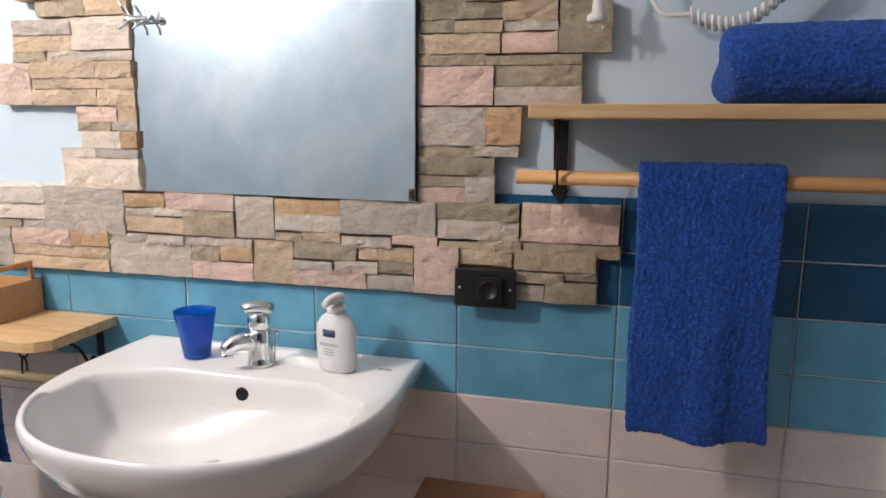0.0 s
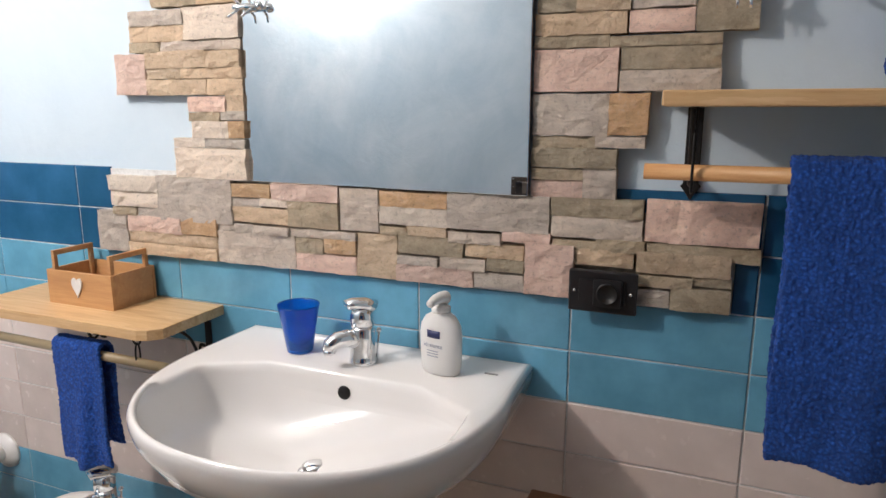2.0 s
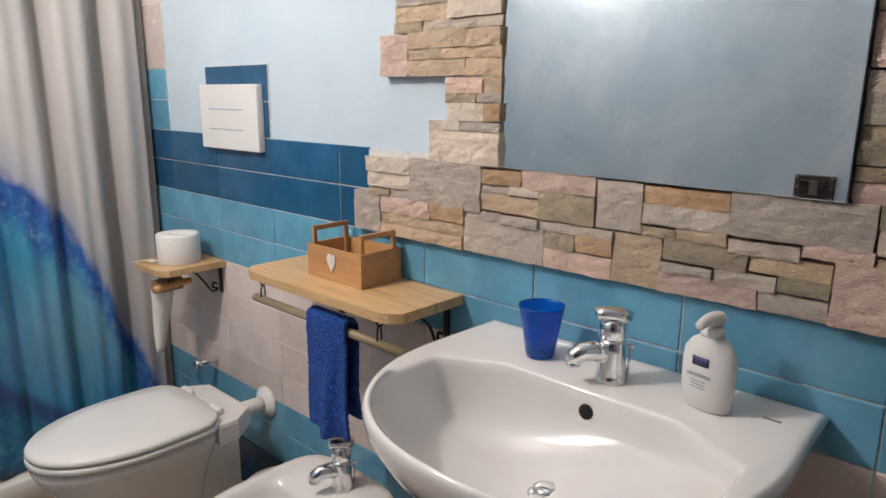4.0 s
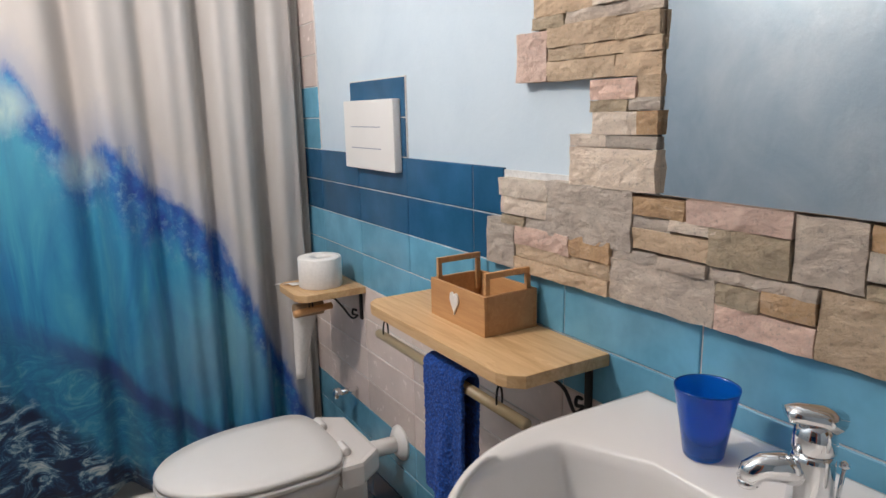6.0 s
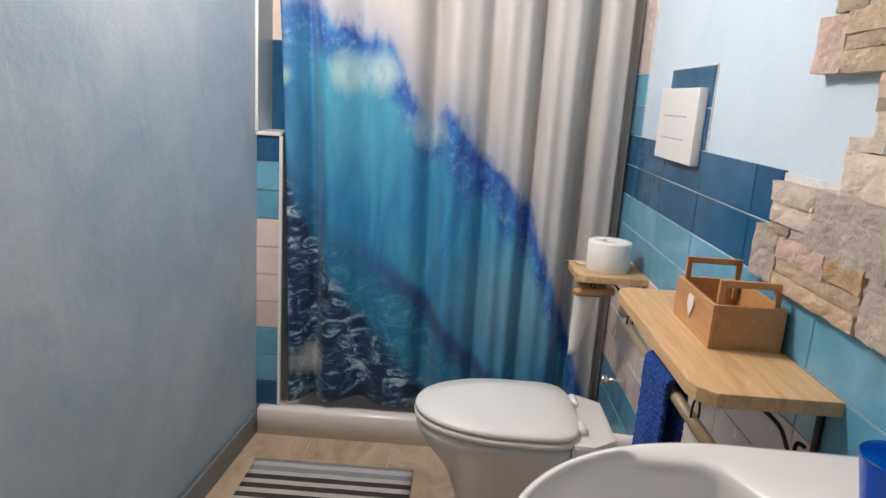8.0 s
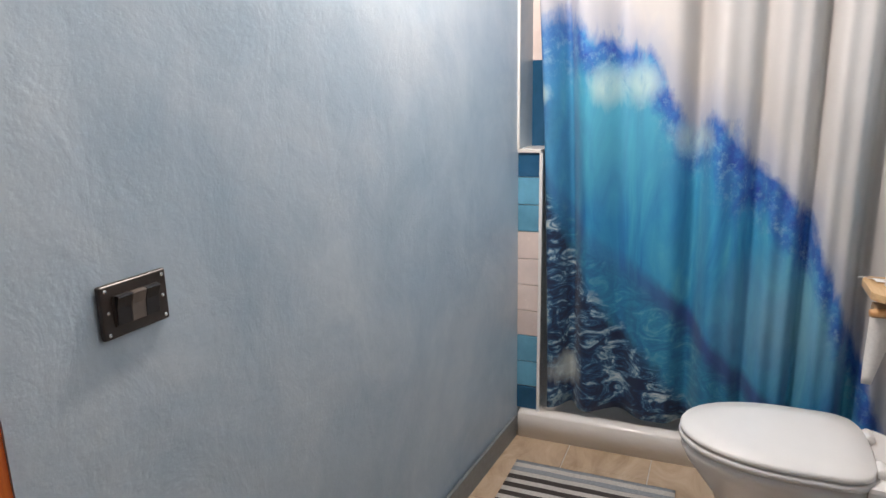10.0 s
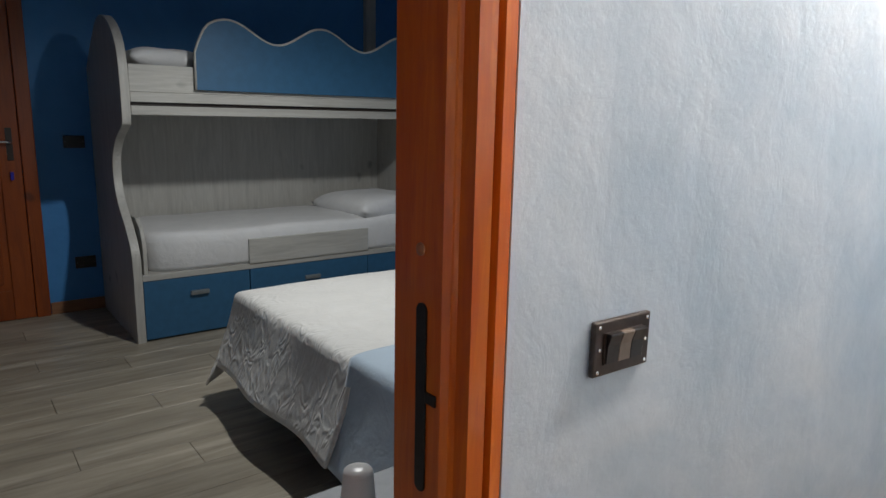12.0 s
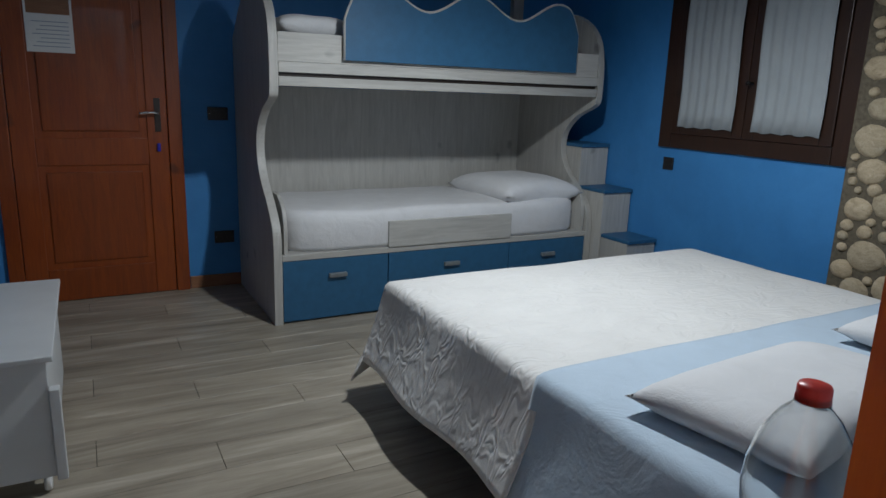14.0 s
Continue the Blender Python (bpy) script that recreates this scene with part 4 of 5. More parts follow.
shelf_r = thing("wall_shelf", (0, 0, 0), "long pine wall shelf on black brackets with a towel pole", "shelf", "pine shelves")
box("board", (-0.156, 1.06, 1.322), (0.95, WALL_Y + 0.003, 1.344), PINE, 0.003, shelf_r)
for bx in (-0.115, 0.8):
    bm = prism_bm([(bx - 0.012, 1.3215), (bx - 0.012, 1.2), (bx - 0.016, 1.195), (bx - 0.009, 1.186), (bx, 1.172), (bx + 0.009, 1.186), (bx + 0.016, 1.195), (bx + 0.012, 1.2), (bx + 0.012, 1.3215)], WALL_Y - 0.004, WALL_Y + 0.004, 1, 0.001)
    part("bracket", mesh_of("bracket", bm, BLACK_IRON), shelf_r)
    tube("brace", smooth_line([(bx, WALL_Y - 0.004, 1.21), (bx, 1.17, 1.205), (bx, 1.135, 1.24), (bx, 1.11, 1.29), (bx, 1.095, 1.32)]), 0.004, BLACK_IRON, shelf_r, 8)
    tube("loop", [(bx + 0.004, 1.132 + 0.022 * math.cos(a), 1.262 + 0.066 * math.sin(a)) for a in (math.tau * i / 24 for i in range(24))], 0.0022, BLACK_IRON, shelf_r, 7, True)
tube("pole", [(-0.18, 1.132, 1.226), (0.3, 1.132, 1.226), (0.95, 1.132, 1.226)], 0.012, POLE_PINE, shelf_r, 18)

# crate with heart
crate = thing("wooden_crate", (-1.372, 1.163, 0.884), "small pine crate with two handles and a white heart", "crate")
L, Wd, H = 0.098, 0.062, 0.078
box("side", (-L, -Wd, 0.0), (L, -Wd + 0.007, H), PINE_BOX, 0.001, crate)
box("side", (-L, Wd - 0.007, 0.0), (L, Wd, H), PINE_BOX, 0.001, crate)
box("base", (-L + 0.001, -Wd + 0.0075, 0.0), (L - 0.001, Wd - 0.0075, 0.006), PINE_BOX, 0.0, crate)
for sx in (-1, 1):
    a, b = (L - 0.008, L - 0.0005) if sx > 0 else (-L + 0.0005, -L + 0.008)
    box("end", (a, -Wd + 0.0075, 0.006), (b, Wd - 0.0075, H), PINE_BOX, 0.001, crate)
    for yy in (-Wd + 0.009, Wd - 0.019):
        box("upright", (a - 0.0085 if sx > 0 else b + 0.0005, yy, 0.04), (a - 0.0005 if sx > 0 else b + 0.0085, yy + 0.01, 0.108), PINE_BOX, 0.001, crate)
    box("handle", (a - 0.0085 if sx > 0 else b + 0.0005, -Wd + 0.009, 0.108), (a - 0.0005 if sx > 0 else b + 0.0085, Wd - 0.009, 0.12), PINE_BOX, 0.0015, crate)
heart = []
for i in range(40):
    t = math.tau * i / 40
    heart.append((0.0155 / 16 * 16 * math.sin(t) ** 3 - 0.004, 0.047 + 0.0021 * (13 * math.cos(t) - 5 * math.cos(2 * t) - 2 * math.cos(3 * t) - math.cos(4 * t)) * 0.75))
prism("heart", heart, -Wd - 0.0035, -Wd - 0.0003, PLASTIC, 1, 0.0008, crate, label="white painted heart")


# ---- towels ----
def hung_towel(name, x0, x1, y, top, front, back, fold, label):
    """A towel folded over a pole: front and back sheets, joined over the top."""
    n, m = 26, 44
    ln = (top - front) + (top - back) + 0.05
    grid = []
    for j in range(m + 1):
        s = j / m * ln
        row = []
        for i in range(n + 1):
            u = i / n
            x = x0 + (x1 - x0) * u
            d = top - front
            if s < d:
                z, yy, fall = front + s, y - 0.017, (d - s) / d
                sway = -1
            elif s < d + 0.05:
                a = math.pi * (s - d) / 0.05
                z, yy, fall, sway = top + 0.014 * math.sin(a), y - 0.017 * math.cos(a), 0, 0
            else:
                z, yy, fall, sway = top - (s - d - 0.05), y + 0.017, (s - d - 0.05) / (top - back), 1
            wave = fold * fall * (math.sin(u * 7.5 + 0.6) + 0.4 * math.sin(u * 15 + 2 * fall))
            yy += sway * 0.012 * fall * 0.5 - abs(wave) * 0.5 + (wave if sway < 0 else -0.3 * wave)
            xx = x + 0.012 * fall * math.sin(u * 3 + 1) * (0.5 - u) + 0.006 * fall * math.sin(6 * fall + u)
            row.append((xx, yy, z + 0.005 * math.sin(u * 9) * fall))
        grid.append(row)
    ob = part(name, mesh_of(name, loft_bm(grid, False, False), TERRY, True), None, label=label, category="towel", group="blue towels")
    s = ob.modifiers.new("thickness", "SOLIDIFY")
    s.thickness, s.offset = 0.009, 0
    sub = ob.modifiers.new("smooth", "SUBSURF")
    sub.levels = sub.render_levels = 2
    tex = bpy.data.textures.new("pile", "CLOUDS")
    tex.noise_scale = 0.0045
    dis = ob.modifiers.new("pile", "DISPLACE")
    dis.texture, dis.strength, dis.mid_level = tex, 0.0065, 0.5
    return ob


hung_towel("hand_towel", 0.018, 0.235, 1.132, 1.241, 0.797, 0.87, 0.006, "royal blue terry towel hung over the long pole")
hung_towel("small_towel", -1.395, -1.255, 1.055, 0.816, 0.545, 0.585, 0.010, "royal blue terry towel hung over the short pole")


def towel_roll():
    rings = []
    for j in range(25):
        t = j / 24
        x = 0.13 + 0.42 * t
        row = []
        for i in range(64):
            a = math.tau * i / 64
            end = min(t, 1 - t)
            r = 0.068 * (1 - 0.14 * math.exp(-end * 28))
            r *= 1 + 0.03 * math.sin(2 * a + 1.0) + 0.02 * math.sin(3 * a + t * 4)
            row.append((x + 0.012 * math.sin(a * 2) * math.exp(-end * 20), 1.155 + 0.95 * r * math.cos(a), 1.345 + 0.061 + 0.93 * r * math.sin(a)))
        rings.append(row)
    ob = part("rolled_towel", mesh_of("rolled_towel", loft_bm(rings), TERRY, True), None, label="royal blue terry towel rolled up on the long shelf", category="towel", group="blue towels")
    sub = ob.modifiers.new("smooth", "SUBSURF")
    sub.levels = sub.render_levels = 2
    tex = bpy.data.textures.new("roll_pile", "CLOUDS")
    tex.noise_scale = 0.007
    dis = ob.modifiers.new("pile", "DISPLACE")
    dis.texture, dis.strength, dis.mid_level = tex, 0.0065, 0.5


towel_roll()

# ---- bathroom: small things ----
cup = lathe("tumbler", [(0.0245, 0.0), (0.0262, 0.003), (0.032, 0.043), (0.041, 0.093), (0.0415, 0.096), (0.0402, 0.096), (0.0392, 0.093), (0.0305, 0.043), (0.0245, 0.007), (0.002, 0.007)], BLUE_GLASS, None, pose(-0.818, 1.135, 0.8475), 40, True, label="translucent blue plastic tumbler on the basin", category="cup")

soap = thing("soap_dispenser", (-0.517, 1.14, 0.8475), "white plastic soap bottle with a pump top", "soap bottle", turn=-12)
def oval(rx, ry, z, n=36):
    return [(rx * math.cos(math.tau * i / n), ry * math.sin(math.tau * i / n), z) for i in range(n)]
part("bottle", mesh_of("bottle", loft_bm([oval(0.035, 0.021, 0), oval(0.039, 0.023, 0.004), oval(0.042, 0.025, 0.035), oval(0.043, 0.0255, 0.07), oval(0.0405, 0.024, 0.09), oval(0.031, 0.021, 0.104), oval(0.02, 0.018, 0.111), oval(0.0165, 0.0165, 0.114)]), PLASTIC, True), soap)
lathe("collar", [(0.0165, 0.114), (0.0175, 0.117), (0.0175, 0.123), (0.013, 0.126), (0.007, 0.127), (0.007, 0.131)], PLASTIC, soap, None, 24)
part("pump_head", mesh_of("pump_head", tube_bm(smooth_line([(0, 0.012, 0.137), (0, 0.0, 0.14), (0, -0.02, 0.14), (0, -0.036, 0.135)]), lambda t: 0.013 - 0.006 * t, 14), PLASTIC, True), soap)
LABEL_BLUE = plain("navy_print", (0.02, 0.03, 0.12), 0.5)
LABEL_GREY = plain("grey_blue_print", (0.3, 0.33, 0.42), 0.5)


def label_patch(x0, x1, z0, z1, mat, round_=False):
    n = 10
    rows = []
    for k in range(2):
        row = []
        for i in range(n + 1):
            x = x0 + (x1 - x0) * i / n
            z = (z0, z1)[k]
            rx = 0.043 + 0.0004
            ry = 0.0256
            row.append((x, -ry * math.sqrt(max(0, 1 - (x / rx) ** 2)) - 0.0004, z))
        rows.append(row)
    p = part("label", mesh_of("label", loft_bm(rows, False, False), mat, True), soap)
    p.modifiers.new("thickness", "SOLIDIFY").thickness = 0.0004


label_patch(-0.0135, 0.0135, 0.071, 0.085, LABEL_BLUE)
for z_line in (0.046, 0.041, 0.036):
    label_patch(-0.014, 0.010, z_line, z_line + 0.0013, LABEL_GREY)


def writing(name, text, size, mat, parent, m):
    cu = bpy.data.curves.new(name, "FONT")
    cu.body, cu.size, cu.extrude, cu.align_x = text, size, 0.0002, "CENTER"
    tmp = bpy.data.objects.new(name, cu)
    scene.collection.objects.link(tmp)
    me = bpy.data.meshes.new_from_object(tmp.evaluated_get(bpy.context.evaluated_depsgraph_get()))
    bpy.data.objects.remove(tmp)
    me.materials.clear()
    me.materials.append(mat)
    return part(name, me, parent, m)


writing("lettering", "idratante", 0.011, LABEL_GREY, soap, pose(0, -0.0264, 0.054, 90, 0, 0))

roll = thing("toilet_roll", (-2.2, 1.13, 0.785), "white toilet paper roll standing on the small shelf", "toilet paper")
lathe("roll", [(0.021, 0.0), (0.064, 0.0), (0.066, 0.003), (0.066, 0.088), (0.064, 0.091), (0.021, 0.091), (0.021, 0.0)], PAPER, roll, None, 40, False)
tail = loft_bm([[(-0.03 - 0.012 * j, -0.05 - 0.004 * j - 0.03 * k, 0.004 + 0.003 * math.sin(j * 1.1) - (0.004 * (j - 4) if j > 4 else 0)) for k in range(2)] for j in range(9)], False, False)
tl = part("loose_sheet", mesh_of("loose_sheet", tail, PAPER, True), roll)
tl.modifiers.new("thickness", "SOLIDIFY").thickness = 0.0008

flush = thing("flush_plate", (0, 0, 0), "white cistern flush plate on the dark blue tiles", "flush plate")
box("plate", (-2.15, 1.212, 1.147), (-1.835, 1.2345, 1.335), PLASTIC, 0.003, flush)
for z in (1.262, 1.204):
    box("slot", (-2.1, 1.2112, z), (-1.91, 1.2125, z + 0.0025), LABEL_GREY, 0, flush)


def socket_plate(name, label, at, turn, mat, w=0.118, h=0.078, keys=3, category="socket"):
    ob = thing(name, at, label, category, turn=turn)
    bm = box_bm((-w / 2, -0.010, -h / 2), (w / 2, 0.0, h / 2), 0.004, 3)
    part("plate", mesh_of("plate", bm, mat), ob)
    box("inset", (-w * 0.34, -0.0125, -h * 0.29), (w * 0.34, -0.0102, h * 0.29), mat, 0.001, ob)
    for i in range(keys):
        x0 = -w * 0.32 + i * w * 0.64 / keys
        box("key", (x0 + 0.001, -0.0155, -h * 0.25), (x0 + w * 0.64 / keys - 0.001, -0.0127, h * 0.25), mat, 0.001, ob)
    for sx in (-1, 1):
        lathe("screw", [(0.003, 0), (0.0028, 0.0015), (0.0005, 0.002)], CHROME, ob, pose(sx * w * 0.41, -0.0101, 0, 90, 0, 0), 10)
    return ob


sock = socket_plate("wall_socket", "black wall socket without its cover plate on the stone", (-0.243, 1.208, 1.011), 0, BLACK_PLASTIC, 0.116, 0.074, 0)
box("mount", (-0.045, 0.0005, -0.03), (0.045, 0.029, 0.03), BLACK_PLASTIC, 0, sock)
box("module", (-0.014, -0.02, -0.024), (0.034, -0.0127, 0.024), BLACK_PLASTIC, 0.002, sock)
lathe("recess", [(0.0185, 0.0), (0.0185, 0.003), (0.0155, 0.003), (0.0145, 0.0004), (0.001, 0.0004)], BLACK_IRON, sock, pose(0.01, -0.0201, 0, 90, 0, 0), 24, True)
SWITCH_GREY = plain("worn_grey_key", (0.16, 0.13, 0.11), 0.35)
switch = socket_plate("light_switch", "dark brown light switch on the sponged plaster", (-0.843, -0.1789, 1.022), 180 - 1.25, BROWN_PLASTIC, 0.122, 0.082, 0, "switch")
for x0, x1, m in ((-0.039, -0.0135, BLACK_PLASTIC), (-0.0125, 0.0125, SWITCH_GREY), (0.0135, 0.039, BLACK_PLASTIC)):
    o = [(-0.0127, -0.022), (-0.0145, -0.022), (-0.016, 0.004), (-0.0215, 0.021), (-0.0205, 0.0235), (-0.0127, 0.0235)]
    prism("key", o, x0, x1, m, 0, 0.0006, switch)
for sx in (-0.052, 0.052):
    for sz in (-0.033, 0.033):
        lathe("rivet", [(0.0032, 0), (0.003, 0.0015), (0.0005, 0.002)], CHROME, switch, pose(sx, -0.0101, sz, 90, 0, 0), 10)

# hair dryer cord and plug at the top of the stone
dryer = thing("hair_dryer_cord", (0, 0, 0), "white coiled hair dryer cord with its plug", "cord")
WHITE_CORD = plain("white_cord", (0.66, 0.64, 0.62), 0.4, 0, 20, 0.04)
coil = []
for i in range(300):
    t = i / 299
    px, pz = 0.085 + 0.17 * t, 1.492 - 0.028 * math.sin(math.pi * min(1, t * 1.1)) + 0.055 * t * t
    a = math.tau * 16 * t
    coil.append((px + 0.003 * math.cos(a), 1.19 + 0.010 * math.cos(a), pz + 0.010 * math.sin(a)))
tube("coil", coil, 0.0034, WHITE_CORD, dryer, 7)
tube("lead", smooth_line([(0.02, 1.2, 1.56), (0.022, 1.195, 1.525), (0.045, 1.19, 1.492), (0.088, 1.19, 1.49)]), 0.0042, WHITE_CORD, dryer, 8)
tube("plug_lead", [(-0.06, 1.18, 1.62), (-0.06, 1.18, 1.55), (-0.06, 1.18, 1.52)], 0.0035, WHITE_CORD, dryer, 8)
lathe("plug", [(0.006, 0.045), (0.009, 0.04), (0.010, 0.015), (0.0175, 0.008), (0.0175, 0.0), (0.015, -0.002)], WHITE_CORD, dryer, pose(-0.06, 1.18, 1.482), 20)
for dx in (-0.009, 0.009):
    tube("pin", [(-0.06 + dx, 1.18, 1.48), (-0.06 + dx, 1.18, 1.462)], 0.0022, CHROME, dryer, 8)
tube("dryer_hanger", smooth_line([(0.255, 1.19, 1.519), (0.27, 1.19, 1.56), (0.27, 1.19, 1.66)]), 0.004, WHITE_CORD, dryer, 8)

# wooden stool beside the pedestal
stool = thing("wooden_stool", (0, 0, 0), "low brown wooden stool under the towel", "stool")
box("seat", (-0.345, 0.94, 0.618), (-0.115, 1.155, 0.642), BROWN_WOOD, 0.005, stool)
for lx in (-0.335, -0.15):
    for ly in (0.95, 1.12):
        box("leg", (lx, ly, 0.0), (lx + 0.025, ly + 0.025, 0.617), BROWN_WOOD, 0.003, stool)

# ---- bedroom ----
def make_door():
    ob = thing("bedroom_door", (SX, SY, 0), "closed orange-brown panelled wooden door", "door")
    y = BACK_L
    ORANGE_WOOD = DOOR_WOOD
    for x0, x1 in ((-0.47, -0.39), (0.44, 0.52)):
        box("casing", (x0, y - 0.001, 0.0), (x1, y + 0.03, 2.1), ORANGE_WOOD, 0.006, ob)
    box("casing", (-0.47, y - 0.001, 2.1), (0.52, y + 0.03, 2.18), ORANGE_WOOD, 0.006, ob)
    box("leaf", (-0.388, y - 0.001, 0.005), (0.438, y + 0.014, 2.098), ORANGE_WOOD, 0.002, ob)
    for z0, z1 in ((0.004, 0.2), (0.82, 0.98), (1.94, 2.097)):
        box("rail", (-0.27, y + 0.0145, z0), (0.32, y + 0.024, z1), ORANGE_WOOD, 0.004, ob)
    for x0, x1 in ((-0.386, -0.271), (0.321, 0.437)):
        box("stile", (x0, y + 0.0145, 0.004), (x1, y + 0.024, 2.097), ORANGE_WOOD, 0.004, ob)
    for z0, z1 in ((0.24, 0.78), (1.02, 1.9)):
        box("panel", (-0.23, y + 0.0145, z0), (0.28, y + 0.021, z1), ORANGE_WOOD, 0.006, ob)
    box("handle_plate", (-0.35, y + 0.0245, 1.02), (-0.315, y + 0.028, 1.22), BROWN_PLASTIC, 0.001, ob)
    tube("handle", smooth_line([(-0.332, y + 0.028, 1.13), (-0.332, y + 0.06, 1.13), (-0.3, y + 0.07, 1.135), (-0.23, y + 0.066, 1.13)]), 0.008, CHROME, ob, 10)
    tag = box_bm((-0.34, y + 0.03, 0.9), (-0.322, y + 0.042, 0.95), 0.003)
    part("key_tag", mesh_of("key_tag", tag, plain("blue_plastic", (0.02, 0.02, 0.4), 0.4)), ob, label="blue key tag")


make_door()
note = thing("notice", (SX, SY, 0), "white printed notice with a photograph on the door", "notice")
box("paper", (0.078, BACK_L + 0.0245, 1.455), (0.312, BACK_L + 0.0255, 1.78), PAPER, 0, note)
box("picture", (0.09, BACK_L + 0.0257, 1.66), (0.30, BACK_L + 0.0262, 1.77), BROWN_WOOD, 0, note)
for i in range(7):
    box("line", (0.1, BACK_L + 0.0257, 1.485 + 0.022 * i), (0.28 - 0.02 * (i % 3), BACK_L + 0.026, 1.489 + 0.022 * i), LABEL_GREY, 0, note)
outlets = [((-0.69, BACK_L + 0.0005, 1.132), 180), ((-0.70, BACK_L + 0.0005, 0.332), 180), ((WINDOW_L + 0.0005, -3.1, 0.91), 90)]
for at, turn in outlets:
    socket_plate("wall_outlet", "black wall outlet on the blue wall", (at[0] + SX, at[1] + SY, at[2]), turn, BLACK_PLASTIC, 0.125 if turn == 180 else 0.085, 0.08, 3)


def side_profile(front, back):
    """The waving outline of the bunk's end panel (y, z)."""
    f = front
    line = smooth_line([(f, 0.0, 0), (f, 0.2, 0), (f - 0.002, 0.46, 0), (f - 0.03, 0.57, 0), (f - 0.13, 0.68, 0), (f - 0.28, 0.81, 0), (f - 0.34, 0.94, 0), (f - 0.32, 1.07, 0), (f - 0.2, 1.18, 0), (f - 0.05, 1.245, 0), (f - 0.006, 1.29, 0), (f, 1.42, 0), (f - 0.01, 1.56, 0), (f - 0.05, 1.69, 0), (f - 0.16, 1.8, 0), (f - 0.34, 1.87, 0), (f - 0.52, 1.86, 0), (f - 0.74, 1.74, 0)], 5)
    return [(p.x, p.y) for p in line] + [(back, 1.6), (back, 0.0)]


def make_bunk():
    ob = thing("bunk_bed", (SX, SY, 0), "whitewashed wooden bunk bed with blue drawers and wavy guard", "bunk bed")
    x0, x1, f, b = -0.797, -3.03, -3.49, BACK_L + 0.006
    for a, c in ((x0 - 0.048, x0), (x1, x1 + 0.048)):
        prism("end_panel", side_profile(f, b), a, c, ASH, 0, 0.004, ob)
    xa, xb = x0 - 0.049, x1 + 0.049
    box("back_panel", (xb, b, 0.4), (xa, b + 0.018, 1.315), ASH, 0, ob)
    box("lower_deck", (xb, b + 0.019, 0.367), (xa, f - 0.002, 0.4), ASH_ALONG, 0.003, ob)
    box("mattress_board", (-2.35, f - 0.012, 0.401), (-1.482, f + 0.006, 0.56), ASH_ALONG, 0.004, ob)
    for d0, d1 in ((xb, -2.35), (-2.35, -1.485), (-1.485, xa)):
        box("drawer", (d0 + 0.003, f - 0.4, 0.012), (d1 - 0.003, f - 0.006, 0.364), DENIM_BLUE, 0.003, ob)
        hx = (d0 + d1) / 2
        box("drawer_handle", (hx - 0.055, f - 0.007, 0.252), (hx + 0.055, f + 0.016, 0.278), SKIRT, 0.006, ob)
    box("plinth", (xb, b + 0.02, 0.0), (xa, f - 0.05, 0.011), ASH_ALONG, 0, ob)
    box("upper_rail", (xb, f - 0.025, 1.316), (xa, f - 0.003, 1.366), ASH_ALONG, 0.004, ob)
    # dark strip filling the slot between rail and side, standing in for its shade
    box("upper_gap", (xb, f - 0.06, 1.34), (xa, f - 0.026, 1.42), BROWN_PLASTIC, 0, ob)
    box("upper_side", (xb, f - 0.025, 1.386), (xa, f - 0.003, 1.44), ASH_ALONG, 0.004, ob)
    box("upper_board", (xb, f - 0.03, 1.441), (xa, f - 0.012, 1.59), ASH_ALONG, 0.004, ob)
    box("upper_deck", (xb, b + 0.019, 1.318), (xa, f - 0.061, 1.339), ASH_ALONG, 0, ob)
    # wavy blue guard
    gx0, gx1, z0 = -2.775, -1.205, 1.462
    top = []
    for i in range(81):
        u = i / 80
        e = min(u, 1 - u)
        z = 1.802 + 0.06 * math.cos(math.tau * (u - 0.12) / 0.39)
        z -= 0.11 * max(0, 1 - e / 0.06) ** 2
        top.append((gx1 + (gx0 - gx1) * u, z))
    prism("guard", [(gx1, z0), *top, (gx0, z0)], f - 0.0025, f + 0.018, DENIM_BLUE, 1, 0.003, ob)
    tube("guard_edge", [(gx1 + 0.002, f + 0.008, z0)] + [(x, f + 0.008, z + 0.004) for x, z in top] + [(gx0 - 0.002, f + 0.008, z0)], 0.009, ASH, ob, 8)
    # curved end stop of the lower bed
    for xs in (x0 - 0.085, x1 + 0.06):
        stop = smooth_line([(f - 0.02, 0.396, 0), (f - 0.02, 0.56, 0), (f - 0.06, 0.66, 0), (f - 0.16, 0.72, 0)], 6)
        prism("end_stop", [(p.x, p.y) for p in stop] + [(f - 0.3, 0.72), (f - 0.3, 0.396)], xs, xs + 0.022, ASH, 0, 0.003, ob)


make_bunk()


